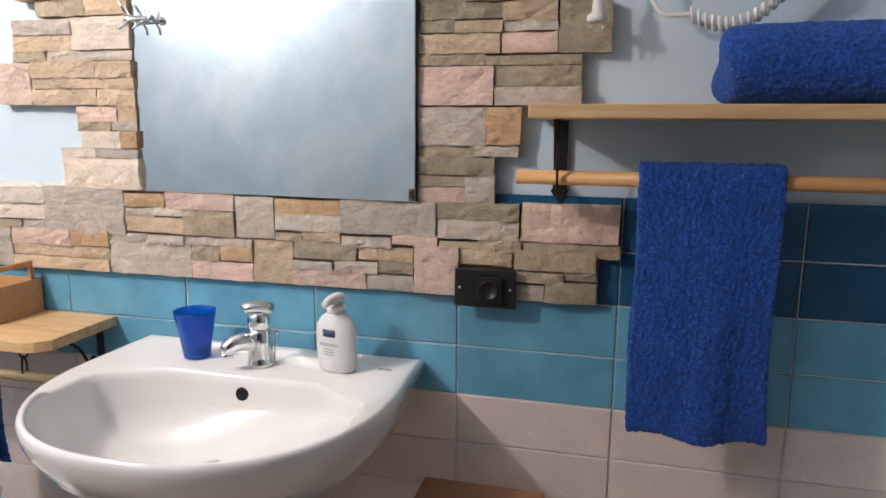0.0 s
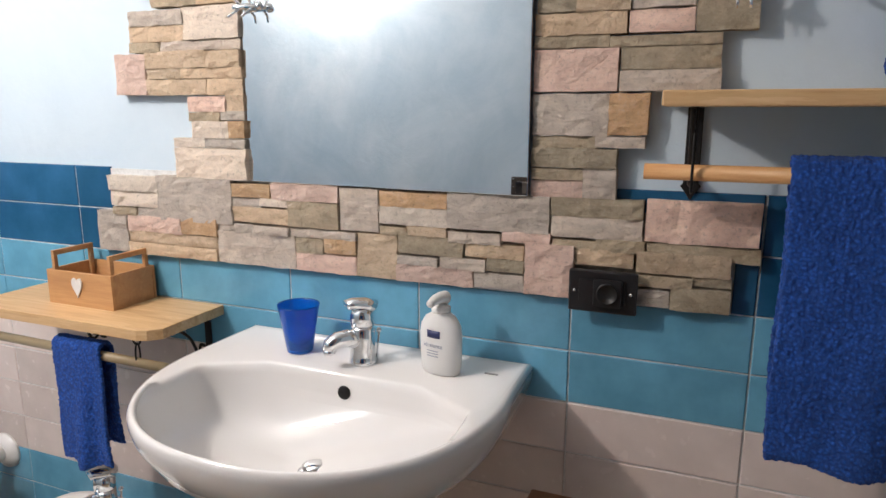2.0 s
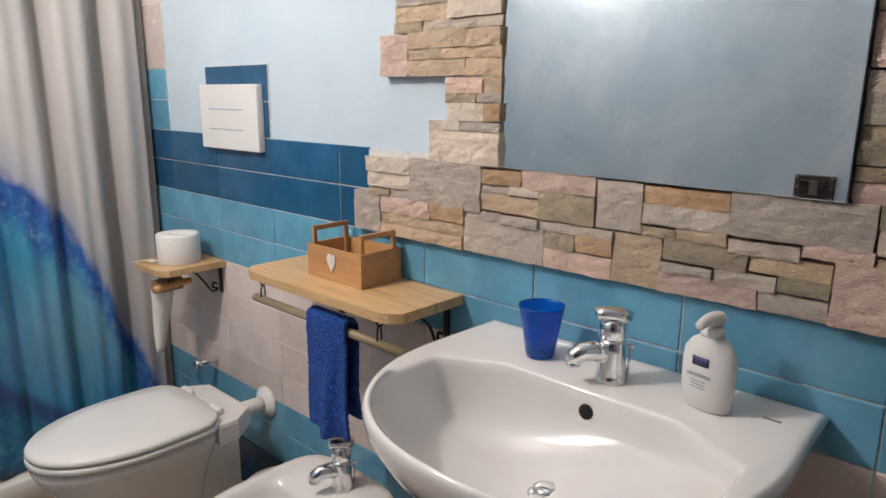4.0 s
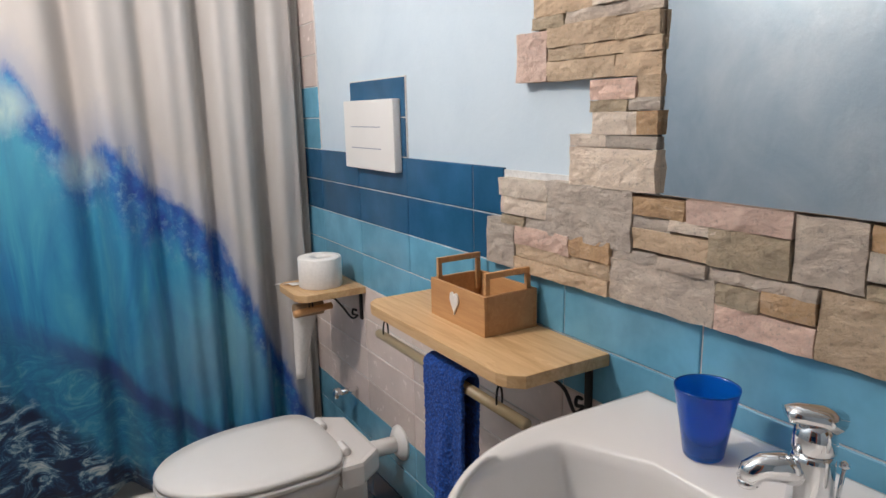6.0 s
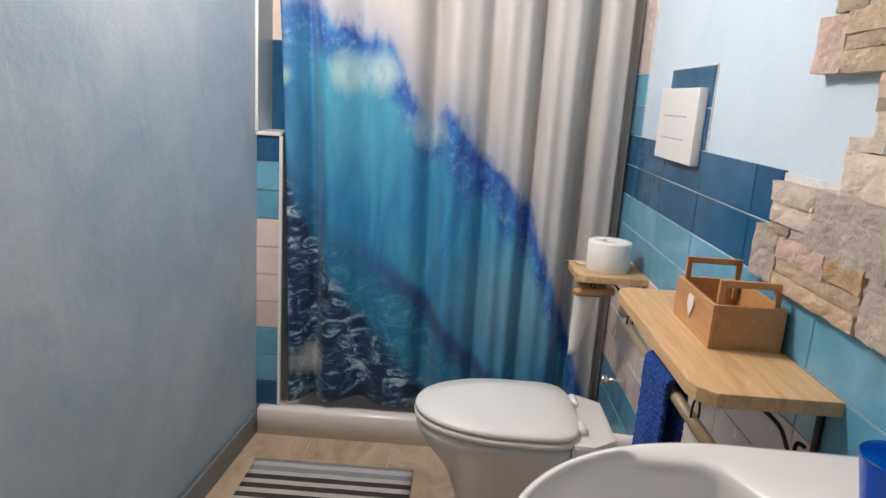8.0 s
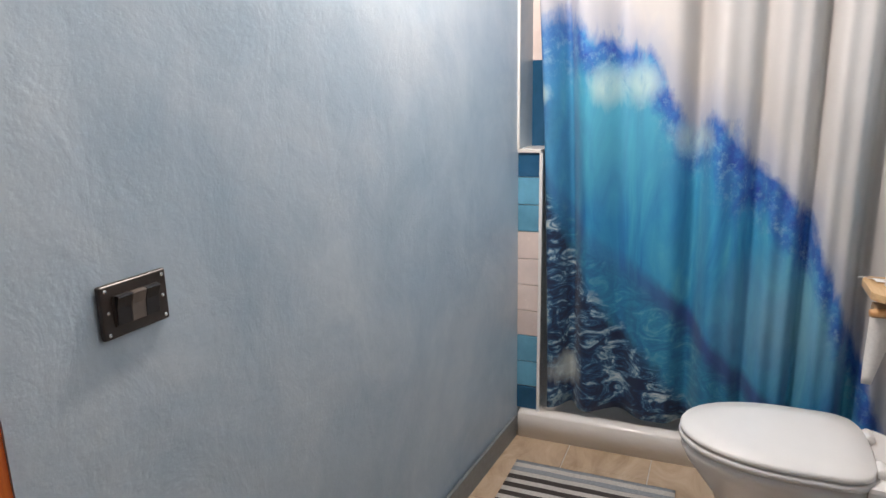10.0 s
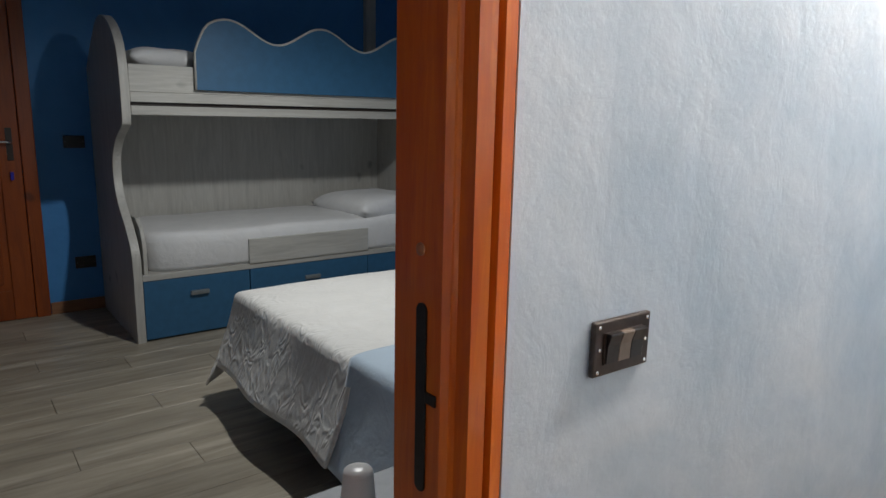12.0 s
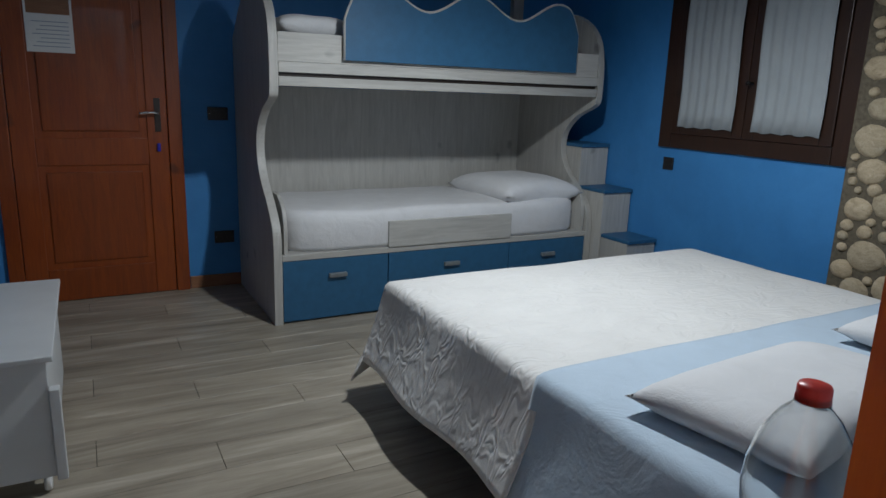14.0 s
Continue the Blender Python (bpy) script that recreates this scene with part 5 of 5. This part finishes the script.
def soft_block(name, lo, hi, mat, puff, label, category, round_=0.05, group="", seed=0.0, nx=26, ny=14):
    """A stuffed slab: rounded sides and a gently uneven top."""
    cx, cy = (lo[0] + hi[0]) / 2, (lo[1] + hi[1]) / 2
    hx, hy = (hi[0] - lo[0]) / 2, (hi[1] - lo[1]) / 2
    n = 64
    rings = []
    for k, (f, h) in enumerate(((0.97, 0.0), (1.0, 0.12), (1.0, 0.7), (0.985, 0.88), (0.94, 0.98), (0.85, 1.0), (0.6, 1.02), (0.3, 1.03), (0.05, 1.03))):
        row = []
        for i in range(n):
            a = math.tau * i / n
            c, s = math.cos(a), math.sin(a)
            q = (abs(c) ** 9 + abs(s) ** 9) ** (-1 / 9)
            inset = (1 - f)
            px = c * q * (hx - min(hx * 0.95, inset * (0.5 if f > 0.8 else 1.0) * hx if f <= 0.8 else inset * 0.4))
            py = s * q * (hy - min(hy * 0.95, inset * hy if f <= 0.8 else inset * 0.4))
            w = noise.noise((px * 3 + seed, py * 3, seed))
            row.append((cx + px, cy + py, lo[2] + (hi[2] - lo[2]) * h + (puff * w if k > 2 else 0)))
        rings.append(row)
    ob = part(name, mesh_of(name, loft_bm(rings), mat, True), None, pose(SX, SY, 0), label=label, category=category)
    if group:
        ob["group"] = group
    return ob


def pillow(name, centre, size, turn, tilt, mat, label, group="pillows"):
    n = 22
    bm = bmesh.new()
    grid = {}
    for side in (1, -1):
        for i in range(n + 1):
            for j in range(n + 1):
                u, v = 2 * i / n - 1, 2 * j / n - 1
                edge = max(abs(u), abs(v)) > 0.999
                if edge and side < 0:
                    grid[side, i, j] = grid[1, i, j]
                    continue
                puff = ((1 - u ** 4) * (1 - v ** 4)) ** 0.55
                shrink = 1 - 0.06 * (1 - abs(u)) * (abs(v) > 0.9) - 0.05 * (1 - u * u) * v * v
                wob = 0.05 * noise.noise((u * 2.2 + centre[0] * 5, v * 2.2, side * 2.0))
                x = size[0] / 2 * u * (1 - 0.05 * (1 - v * v) * u * u)
                y = size[1] / 2 * v * shrink
                z = side * size[2] / 2 * puff * (1 + 1.2 * wob) if not edge else 0
                grid[side, i, j] = bm.verts.new((x, y, z))
    for side in (1, -1):
        for i in range(n):
            for j in range(n):
                q = [grid[side, i, j], grid[side, i + 1, j], grid[side, i + 1, j + 1], grid[side, i, j + 1]]
                bm.faces.new(q if side > 0 else q[::-1])
    return part(name, mesh_of(name, bm, mat, True), None, pose(centre[0] + SX, centre[1] + SY, centre[2], tilt, 0, turn), label=label, category="pillow", group=group)


soft_block("mattress", (-2.94, -4.36, 0.401), (-0.89, -3.505, 0.63), LINEN, 0.012, "white-sheeted mattress on the lower bunk", "mattress")
pillow("pillow", (-2.62, -3.88, 0.67), (0.66, 0.74, 0.2), 4, 0, LINEN, "white pillow on the lower bunk")
soft_block("upper_mattress", (-2.9, -4.36, 1.34), (-0.90, -3.56, 1.57), LINEN, 0.01, "white-sheeted mattress on the upper bunk", "mattress")
pillow("pillow", (-1.08, -3.78, 1.635), (0.42, 0.46, 0.13), 0, 0, LINEN, "white pillow on the upper bunk")


def make_steps():
    ob = thing("bunk_steps", (SX, SY, 0), "whitewashed step boxes with blue treads beside the bunk", "steps")
    for i, (z, y) in enumerate(((0.99, -3.66), (0.70, -3.39), (0.40, -3.12), (0.13, -2.86))):
        y_back = BACK_L + 0.006 if i == 0 else (-3.66, -3.39, -3.12)[i - 1] + 0.001
        box("step_box", (-3.285, y_back, 0.0), (-3.036, y - 0.012, z - 0.025), ASH, 0.003, ob)
        box("tread", (-3.29, y_back, z - 0.0245), (-3.034, y, z), DENIM_BLUE, 0.005, ob)


make_steps()


def make_double_bed():
    ob = thing("double_bed", (SX, SY, 0), "double bed with a dark blue base", "bed")
    box("base", (-2.72, -2.36, 0.08), (-1.08, -0.42, 0.3), NAVY_CLOTH, 0.02, ob)
    for lx in (-2.6, -1.2):
        for ly in (-2.25, -0.55):
            lathe("leg", [(0.025, 0.0), (0.03, 0.079)], DARK_WOOD, ob, pose(lx, ly, 0), 14)
    box("mattress", (-2.76, -2.38, 0.301), (-1.03, -0.4, 0.525), LINEN, 0.05, ob)
    box("headboard", (-2.75, -0.385, 0.3), (-1.05, -0.335, 1.0), DARK_WOOD, 0.02, ob)


make_double_bed()


def draped(name, y0, y1, x_left, x_right, top, hem, mat, label, foot, lift=0.0, seed=0.0, corner=0.0):
    """A cover laid over the bed: flat on top, falling over both sides and, if asked, over the foot."""
    drop = top - hem
    flare = 0.11

    def cross(u):
        # u from 0 (hem at the right, +x side) over the top to 1
        s = u * (2 * drop + (x_right - x_left))
        wide = x_right - x_left
        if s < drop:
            t = 1 - s / drop
            return x_right + flare * t ** 1.3, top - drop * t, t
        if s < drop + wide:
            return x_right - (s - drop), top, 0.0
        t = (s - drop - wide) / drop
        return x_left - flare * t ** 1.3, top - drop * t, t

    nu, nv = 90, 46
    total = (y1 - y0) + (drop if foot else 0)
    rows = []
    for j in range(nv + 1):
        s = total * j / nv
        row = []
        for i in range(nu + 1):
            x, z, t = cross(i / nu)
            if foot and s < drop:
                k = 1 - s / drop
                y = y0 - 0.03 * k ** 1.3
                z2 = top - drop * k
                if t > 0:
                    # corner fold hangs lower and flares out
                    z = min(z, z2) - 0.5 * drop * min(t, k) * corner
                    out = 0.05 * t * k
                    x = x + out if x > (x_left + x_right) / 2 else x - out
                    y += out * 0.4
                else:
                    z = z2
                t = max(t, k)
            else:
                y = y0 + (s - (drop if foot else 0))
            w = noise.noise((x * 4 + seed, y * 4, z * 3))
            fold = math.sin((y if t > 0.1 else 0) * 9 + seed) * 0.016 * t
            soft = 0.02 * math.exp(-min(abs(x - x_right), abs(x - x_left)) / 0.03) if t == 0 else 0
            if foot and t == 0:
                soft = max(soft, 0.02 * math.exp(-(y - y0) / 0.03))
            row.append((x + fold, y, z + lift - soft * 0.6 + 0.006 * w))
        rows.append(row)
    ob = part(name, mesh_of(name, loft_bm(rows, False, False), mat, True), None, pose(SX, SY, 0), label=label, category="bed cover")
    sm = ob.modifiers.new("soft", "SMOOTH")
    sm.factor, sm.iterations = 0.5, 3
    s = ob.modifiers.new("thickness", "SOLIDIFY")
    s.thickness, s.offset = 0.008, 1.0
    return ob


draped("bedspread", -2.40, -1.28, -2.79, -1.0, 0.54, 0.19, QUILT, "white quilted bedspread over the foot of the bed", True, 0.0, 0.0, 0.5)
draped("blanket", -1.33, -0.42, -2.795, -0.995, 0.545, 0.17, SHEET_BLUE, "pale blue cotton sheet over the head of the bed", False, 0.009, 4.0)
pillow("pillow", (-1.44, -0.84, 0.615), (0.76, 0.46, 0.13), 4, 3, LINEN, "white embroidered pillow on the double bed")
pillow("pillow", (-2.4, -0.9, 0.615), (0.76, 0.46, 0.13), -2, 3, LINEN, "white embroidered pillow on the double bed")


def make_window():
    ob = thing("window_1", (SX, SY, 0), "dark brown wooden two-leaf window with white net curtains", "window", kind="structure")
    x = WINDOW_L
    y0, y1, z0, z1 = WY0L - 0.07, WY1L + 0.07, WZ0 - 0.06, WZ1 + 0.06
    for lo, hi in (((x - 0.05, y0, z0), (x + 0.022, y0 + 0.1, z1)), ((x - 0.05, y1 - 0.1, z0), (x + 0.022, y1, z1)), ((x - 0.05, y0 + 0.101, z0), (x + 0.022, y1 - 0.101, z0 + 0.09)), ((x - 0.05, y0 + 0.101, z1 - 0.09), (x + 0.022, y1 - 0.101, z1))):
        box("frame", lo, hi, DARK_WOOD, 0.006, ob)
    mid = (y0 + y1) / 2
    for a, b in ((y0 + 0.102, mid - 0.002), (mid + 0.002, y1 - 0.102)):
        for lo, hi in (((x - 0.03, a, z0 + 0.092), (x + 0.03, a + 0.07, z1 - 0.092)), ((x - 0.03, b - 0.07, z0 + 0.092), (x + 0.03, b, z1 - 0.092)), ((x - 0.03, a + 0.071, z0 + 0.092), (x + 0.03, b - 0.071, z0 + 0.15)), ((x - 0.03, a + 0.071, z1 - 0.15), (x + 0.03, b - 0.071, z1 - 0.092))):
            box("sash", lo, hi, DARK_WOOD, 0.005, ob)
        pane = box("pane", (x - 0.004, a + 0.071, z0 + 0.151), (x, b - 0.071, z1 - 0.151), PET, 0, ob)
        rows = []
        for j in range(9):
            z = z0 + 0.135 + (z1 - 0.13 - z0 - 0.105) * j / 8
            rows.append([(x + 0.04 + 0.006 * math.sin(i * 1.3 + (0 if j else 0.4)), a + 0.06 + (b - a - 0.12) * i / 30 + 0.006 * math.sin(j * 0.9), z + 0.004 * math.sin(i * 0.8)) for i in range(31)])
        c = part("net_curtain", mesh_of("net_curtain", loft_bm(rows, False, False), LACE, True), ob, label="white net curtain")
        c.modifiers.new("thickness", "SOLIDIFY").thickness = 0.0015
    lathe("knob", [(0.008, 0), (0.008, 0.03), (0.014, 0.035), (0.012, 0.05), (0.001, 0.053)], BLACK_IRON, ob, pose(x + 0.03, mid + 0.03, 1.42, 0, 90, 0), 14)
    box("shutter", (x - 0.12, y0 + 0.07, z0 + 0.06), (x - 0.09, y1 - 0.07, z1 - 0.06), DARK_WOOD, 0, ob)


make_window()
corner_pipe = box("pipe_chase", (-2.95, BACK_L, 1.6), (-2.86, BACK_L + 0.05, 2.7), ASH, 0.004, label="narrow grey-brown upright on the blue wall", category="post")
corner_pipe.location = (SX, SY, 0)

# pebble-clad strip beside the window
clad = box("wall_stone_strip", (WINDOW_L, -1.915, 0.0), (WINDOW_L + 0.045, -1.2, 2.7), MORTAR, label="strip of rounded river stones in dark mortar", category="wall", **STRUCT)
clad.location = (SX, SY, 0)
rng = random.Random(5)
pebbles = []
for k in range(4000):
    r = rng.uniform(0.06, 0.1) if k < 500 else rng.uniform(0.02, 0.055)
    y, z = rng.uniform(-1.88, -1.24), rng.uniform(0.05, 2.6)
    if y - r < -1.93:
        continue
    if all((y - a) ** 2 + ((z - b) * 1.15) ** 2 > ((r + c) * 0.9) ** 2 for a, b, c in pebbles):
        pebbles.append((y, z, r))
for y, z, r in pebbles[:260]:
    rings = []
    for f, h in ((1.0, 0.0), (0.95, 0.35), (0.75, 0.75), (0.4, 0.97), (0.1, 1.0)):
        rings.append([(WINDOW_L + 0.04 + 0.024 * h, y + r * f * math.cos(a) * (1 + 0.14 * noise.noise((math.cos(a) + y * 9, math.sin(a), z * 7))), z + 0.86 * r * f * math.sin(a) * (1 + 0.16 * noise.noise((math.cos(a), math.sin(a) + z * 9, y * 7)))) for a in (math.tau * i / 14 for i in range(14))])
    part("stone", mesh_of("stone", loft_bm(rings), PEBBLE, True), clad)

# white cabinet on castors
cab = thing("white_cabinet", (SX, SY, 0), "low white cabinet on castors", "cabinet")
box("body", (0.225, -3.0, 0.1), (1.05, -2.13, 0.485), CABINET_WHITE, 0.004, cab)
box("top", (0.205, -3.02, 0.486), (1.06, -2.11, 0.505), CABINET_WHITE, 0.004, cab)
box("side_rail", (0.195, -2.14, 0.1), (0.224, -2.1, 0.4), CABINET_WHITE, 0.003, cab)
for cx_, cy_ in ((0.26, -2.24), (0.26, -2.95), (1.0, -2.24), (1.0, -2.95)):
    lathe("castor", [(0.008, -0.012), (0.036, -0.011), (0.04, -0.004), (0.04, 0.004), (0.036, 0.011), (0.008, 0.012)], PLASTIC, cab, pose(cx_, cy_, 0.04, 0, 90, 0), 20)
    box("fork", (cx_ - 0.015, cy_ - 0.006, 0.045), (cx_ + 0.015, cy_ + 0.006, 0.1), PLASTIC, 0, cab)

# small table beside the doorway, with bottle and cups
table = thing("side_table", (0, 0, 0), "small wooden side table with a grey top", "table")
box("top", (-0.98, -0.655, 0.612), (-0.487, -0.335, 0.631), GREY_TOP, 0.003, table)
for lx in (-0.965, -0.532):
    for ly in (-0.64, -0.385):
        box("leg", (lx, ly, 0.0), (lx + 0.03, ly + 0.03, 0.611), PINE_BOX, 0.003, table)
box("apron", (-0.934, -0.635, 0.54), (-0.533, -0.62, 0.611), PINE_BOX, 0.002, table)
box("apron", (-0.52, -0.609, 0.54), (-0.506, -0.386, 0.611), PINE_BOX, 0.002, table)


def make_bottle():
    ob = thing("water_bottle", (-0.705, -0.44, 0.631), "clear plastic water bottle with a red cap", "bottle")
    prof = [(0.03, 0.004), (0.042, 0.0), (0.044, 0.01), (0.0445, 0.03)]
    for i in range(6):
        prof += [(0.0412, 0.042 + 0.026 * i), (0.0445, 0.055 + 0.026 * i)]
    prof += [(0.0458, 0.2), (0.044, 0.222), (0.037, 0.246), (0.024, 0.267), (0.0145, 0.277), (0.0135, 0.287)]
    inner = [(r - 0.0012, z) for r, z in prof[::-1]]
    inner[-1] = (0.03, 0.0055)
    prof = [(q * 1.27, v * 1.33) for q, v in prof]
    inner = [(q * 1.27, v * 1.33) for q, v in inner]
    lathe("bottle", prof + inner, PET, ob, None, 36, False)
    lathe("cap", [(0.0172, 0.372), (0.0174, 0.374), (0.0174, 0.388), (0.016, 0.391), (0.001, 0.391)], RED_CAP, ob, None, 28, True)


make_bottle()
FROST = plain("white_plastic_cup", (0.68, 0.67, 0.66), 0.35, 0, 10, 0.03)
cups = lathe("cup_stack", [(0.036, 0.0), (0.035, 0.005), (0.033, 0.02), (0.034, 0.022), (0.031, 0.05), (0.026, 0.105), (0.0245, 0.11), (0.004, 0.111)], FROST, None, pose(-0.602, -0.515, 0.631), 28, True, label="upturned stack of white plastic cups on the table", category="cup")
white_cloth = box("napkin_box", (-0.64, -0.36, 0.631), (-0.52, -0.345, 0.70), CABINET_WHITE, 0.003, label="white card standing on the side table", category="card")

# ---- pieces of walls and floors ----
P, R, Z0 = 0.302, 0.101, 0.884


def tile_mesh(name, w, h, mat, normal="y", thick=0.008):
    bm = box_bm((-w / 2, 0, -h / 2), (w / 2, thick, h / 2))
    front = [e for e in bm.edges if all(abs(v.co.y) < 1e-6 for v in e.verts)]
    bmesh.ops.bevel(bm, geom=front, offset=0.0015, segments=1, affect="EDGES")
    return mesh_of(name, bm, mat)


backing = box("grout_bed", (-2.62, WALL_Y + 0.003, 0.0), (1.25, WALL_Y + 0.0068, 1.182), GROUT, 0, wall_basin)
FULL = {m.name: tile_mesh("tile", P - 0.003, R - 0.003, m) for m in (TEAL, NAVY, BEIGE)}
SHORT = {}


def lay_tile(x0, x1, zc, mat, h=R - 0.003):
    w = x1 - x0
    if abs(w - (P - 0.003)) < 1e-4 and abs(h - (R - 0.003)) < 1e-4:
        me = FULL[mat.name]
    else:
        key = (round(w, 3), round(h, 3), mat.name)
        me = SHORT.setdefault(key, tile_mesh("tile", w, h, mat))
    t = part("tile", me, wall_basin, pose((x0 + x1) / 2, WALL_Y + 0.0012 * rng.uniform(-1, 1) * 0.5, zc, rng.uniform(-0.15, 0.15), 0, rng.uniform(-0.12, 0.12)))


row_mats = {2: NAVY, 1: NAVY, 0: TEAL, -1: TEAL, -2: BEIGE, -3: BEIGE, -4: BEIGE, -5: BEIGE, -6: TEAL, -7: TEAL, -8: NAVY}
for k, mat in row_mats.items():
    zc = Z0 + (k + 0.5) * R
    for c in range(-9, 5):
        x0, x1 = c * P + 0.0015, (c + 1) * P - 0.0015
        if x1 < -2.62 or x0 > 1.25:
            continue
        x0, x1 = max(x0, -2.62), min(x1, 1.249)
        if k in (1, 2):  # the stone slips replace the tiles here
            if x0 > -1.42 and x1 < -0.04:
                continue
            left_end = -1.42 if k == 1 else -1.397
            right_start = -0.037 if k == 1 else 0.002
            if x0 < left_end < x1:
                x1 = left_end
            if x0 < right_start < x1:
                x0 = right_start
        lay_tile(x0, x1, zc, mat)
for c in range(-9, 5):
    x0, x1 = max(c * P + 0.0015, -2.62), min((c + 1) * P - 0.0015, 1.249)
    lay_tile(x0, x1, (Z0 - 8 * R) / 2, NAVY, Z0 - 8 * R - 0.003)
# two dark tiles behind the flush plate, and the shower's tall tiling
for k in (3, 4):
    lay_tile(-2.15, -1.815, Z0 + (k + 0.5) * R, NAVY)
for k in range(3, 17):
    lay_tile(-2.62, -2.415, Z0 + (k + 0.5) * R, TEAL if k < 5 else BEIGE)
box("grout_bed", (-2.62, WALL_Y + 0.003, 1.183), (-2.414, WALL_Y + 0.0068, 2.6), GROUT, 0, wall_basin)
box("grout_bed", (-2.152, WALL_Y + 0.003, 1.183), (-1.812, WALL_Y + 0.0068, 1.391), GROUT, 0, wall_basin)

# tiles of the pier, facing the room
pier_rows = [(1.018, 1.105, NAVY), (0.917, 1.015, TEAL), (0.817, 0.914, TEAL), (0.714, 0.814, BEIGE), (0.613, 0.711, BEIGE), (0.511, 0.61, BEIGE), (0.412, 0.508, BEIGE), (0.306, 0.409, TEAL), (0.204, 0.303, TEAL), (0.108, 0.2, NAVY)]
for z0, z1, mat in pier_rows:
    bm = box_bm((-2.478, -0.05, z0), (-2.47, 0.0295, z1), 0.0012, 1)
    part("tile", mesh_of("tile", bm, mat), pier)


def slip_mesh(w, h, mat, seed):
    """A split-face stone slip with an uneven front and ragged edges."""
    nx, nz = max(4, int(w / 0.016)), max(3, int(h / 0.012))
    bm = bmesh.new()
    g = []
    for j in range(nz + 1):
        row = []
        for i in range(nx + 1):
            u, v = i / nx, j / nz
            x, z = (u - 0.5) * w, (v - 0.5) * h
            e = min(min(u, 1 - u) * w, min(v, 1 - v) * h)
            y = -0.0045 * noise.noise((x * 26 + seed, z * 30, seed)) - 0.003 * noise.noise((x * 80, z * 80 + seed, seed)) - 0.0012 * (e > 0.004)
            rag = 0.0016 if e < 1e-6 else 0.0
            row.append(bm.verts.new((x + rag * noise.noise((z * 60, seed, x)), y, z + rag * noise.noise((x * 60, seed, z)))))
        g.append(row)
    for j in range(nz):
        for i in range(nx):
            bm.faces.new((g[j][i], g[j][i + 1], g[j + 1][i + 1], g[j + 1][i]))
    rim = [e for e in bm.edges if e.is_boundary]
    new_geom = bmesh.ops.extrude_edge_only(bm, edges=rim)["geom"]
    for v in new_geom:
        if isinstance(v, bmesh.types.BMVert):
            v.co.y = 0.024
    me = mesh_of("stone", bm, mat, False)
    return me


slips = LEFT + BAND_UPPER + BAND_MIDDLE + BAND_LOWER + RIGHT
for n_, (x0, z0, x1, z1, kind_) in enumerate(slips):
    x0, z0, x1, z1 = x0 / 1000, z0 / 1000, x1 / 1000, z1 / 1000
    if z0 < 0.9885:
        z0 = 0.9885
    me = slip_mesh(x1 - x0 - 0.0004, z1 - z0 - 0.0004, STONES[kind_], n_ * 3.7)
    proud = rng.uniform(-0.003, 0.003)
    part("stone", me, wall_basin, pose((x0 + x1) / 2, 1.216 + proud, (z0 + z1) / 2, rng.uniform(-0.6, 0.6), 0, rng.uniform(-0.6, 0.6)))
# slips that go on above, up to the mirror's top
z = 1.527
while z < 1.9:
    h = rng.choice((0.024, 0.034, 0.05, 0.066))
    for lo, hi in ((-1.25 + rng.uniform(-0.05, 0.05), -0.989), (-0.378, -0.06 + rng.uniform(-0.05, 0.05))):
        x = lo
        while x < hi - 0.03:
            w = min(rng.uniform(0.07, 0.19), hi - x)
            part("stone", slip_mesh(w - 0.0006, h - 0.0006, STONES[rng.choice("pgttow")], x * 31 + z * 17), wall_basin, pose(x + w / 2, 1.216 + rng.uniform(-0.006, 0.005), z + h / 2))
            x += w
    z += h
bed_m = box("mortar_bed", (-1.37, WALL_Y + 0.0005, 0.99), (-0.045, WALL_Y + 0.0066, 1.165), plain("pale_mortar", (0.38, 0.33, 0.27), 0.95, 0, 50, 0.2, 0.003), 0, wall_basin)

# floors
plank = mesh_of("plank", box_bm((-0.6, -0.0985, -0.006), (0.6, 0.0985, 0.0), 0.0012, 1), FLOORBOARD)
row = 0
y = -0.35
while y > BACK_Y - 0.02:
    x = -3.2 + (row % 3) * 0.4 - 0.6
    while x < 2.4:
        if -4.1 < x < 2.2:
            part("plank", plank, floor_bed, pose(x + 0.0, y, 0.0))
        x += 1.202
    y -= 0.199
    row += 1
sand = mesh_of("tile", box_bm((-0.2985, -0.1485, -0.006), (0.2985, 0.1485, 0.0), 0.0012, 1), SAND_TILE)
for i in range(-5, 3):
    for j in range(-1, 5):
        part("tile", sand, floor_bath, pose(0.1 + i * 0.6 + 0.3 * (j % 2), 0.02 + j * 0.3, 0.0))
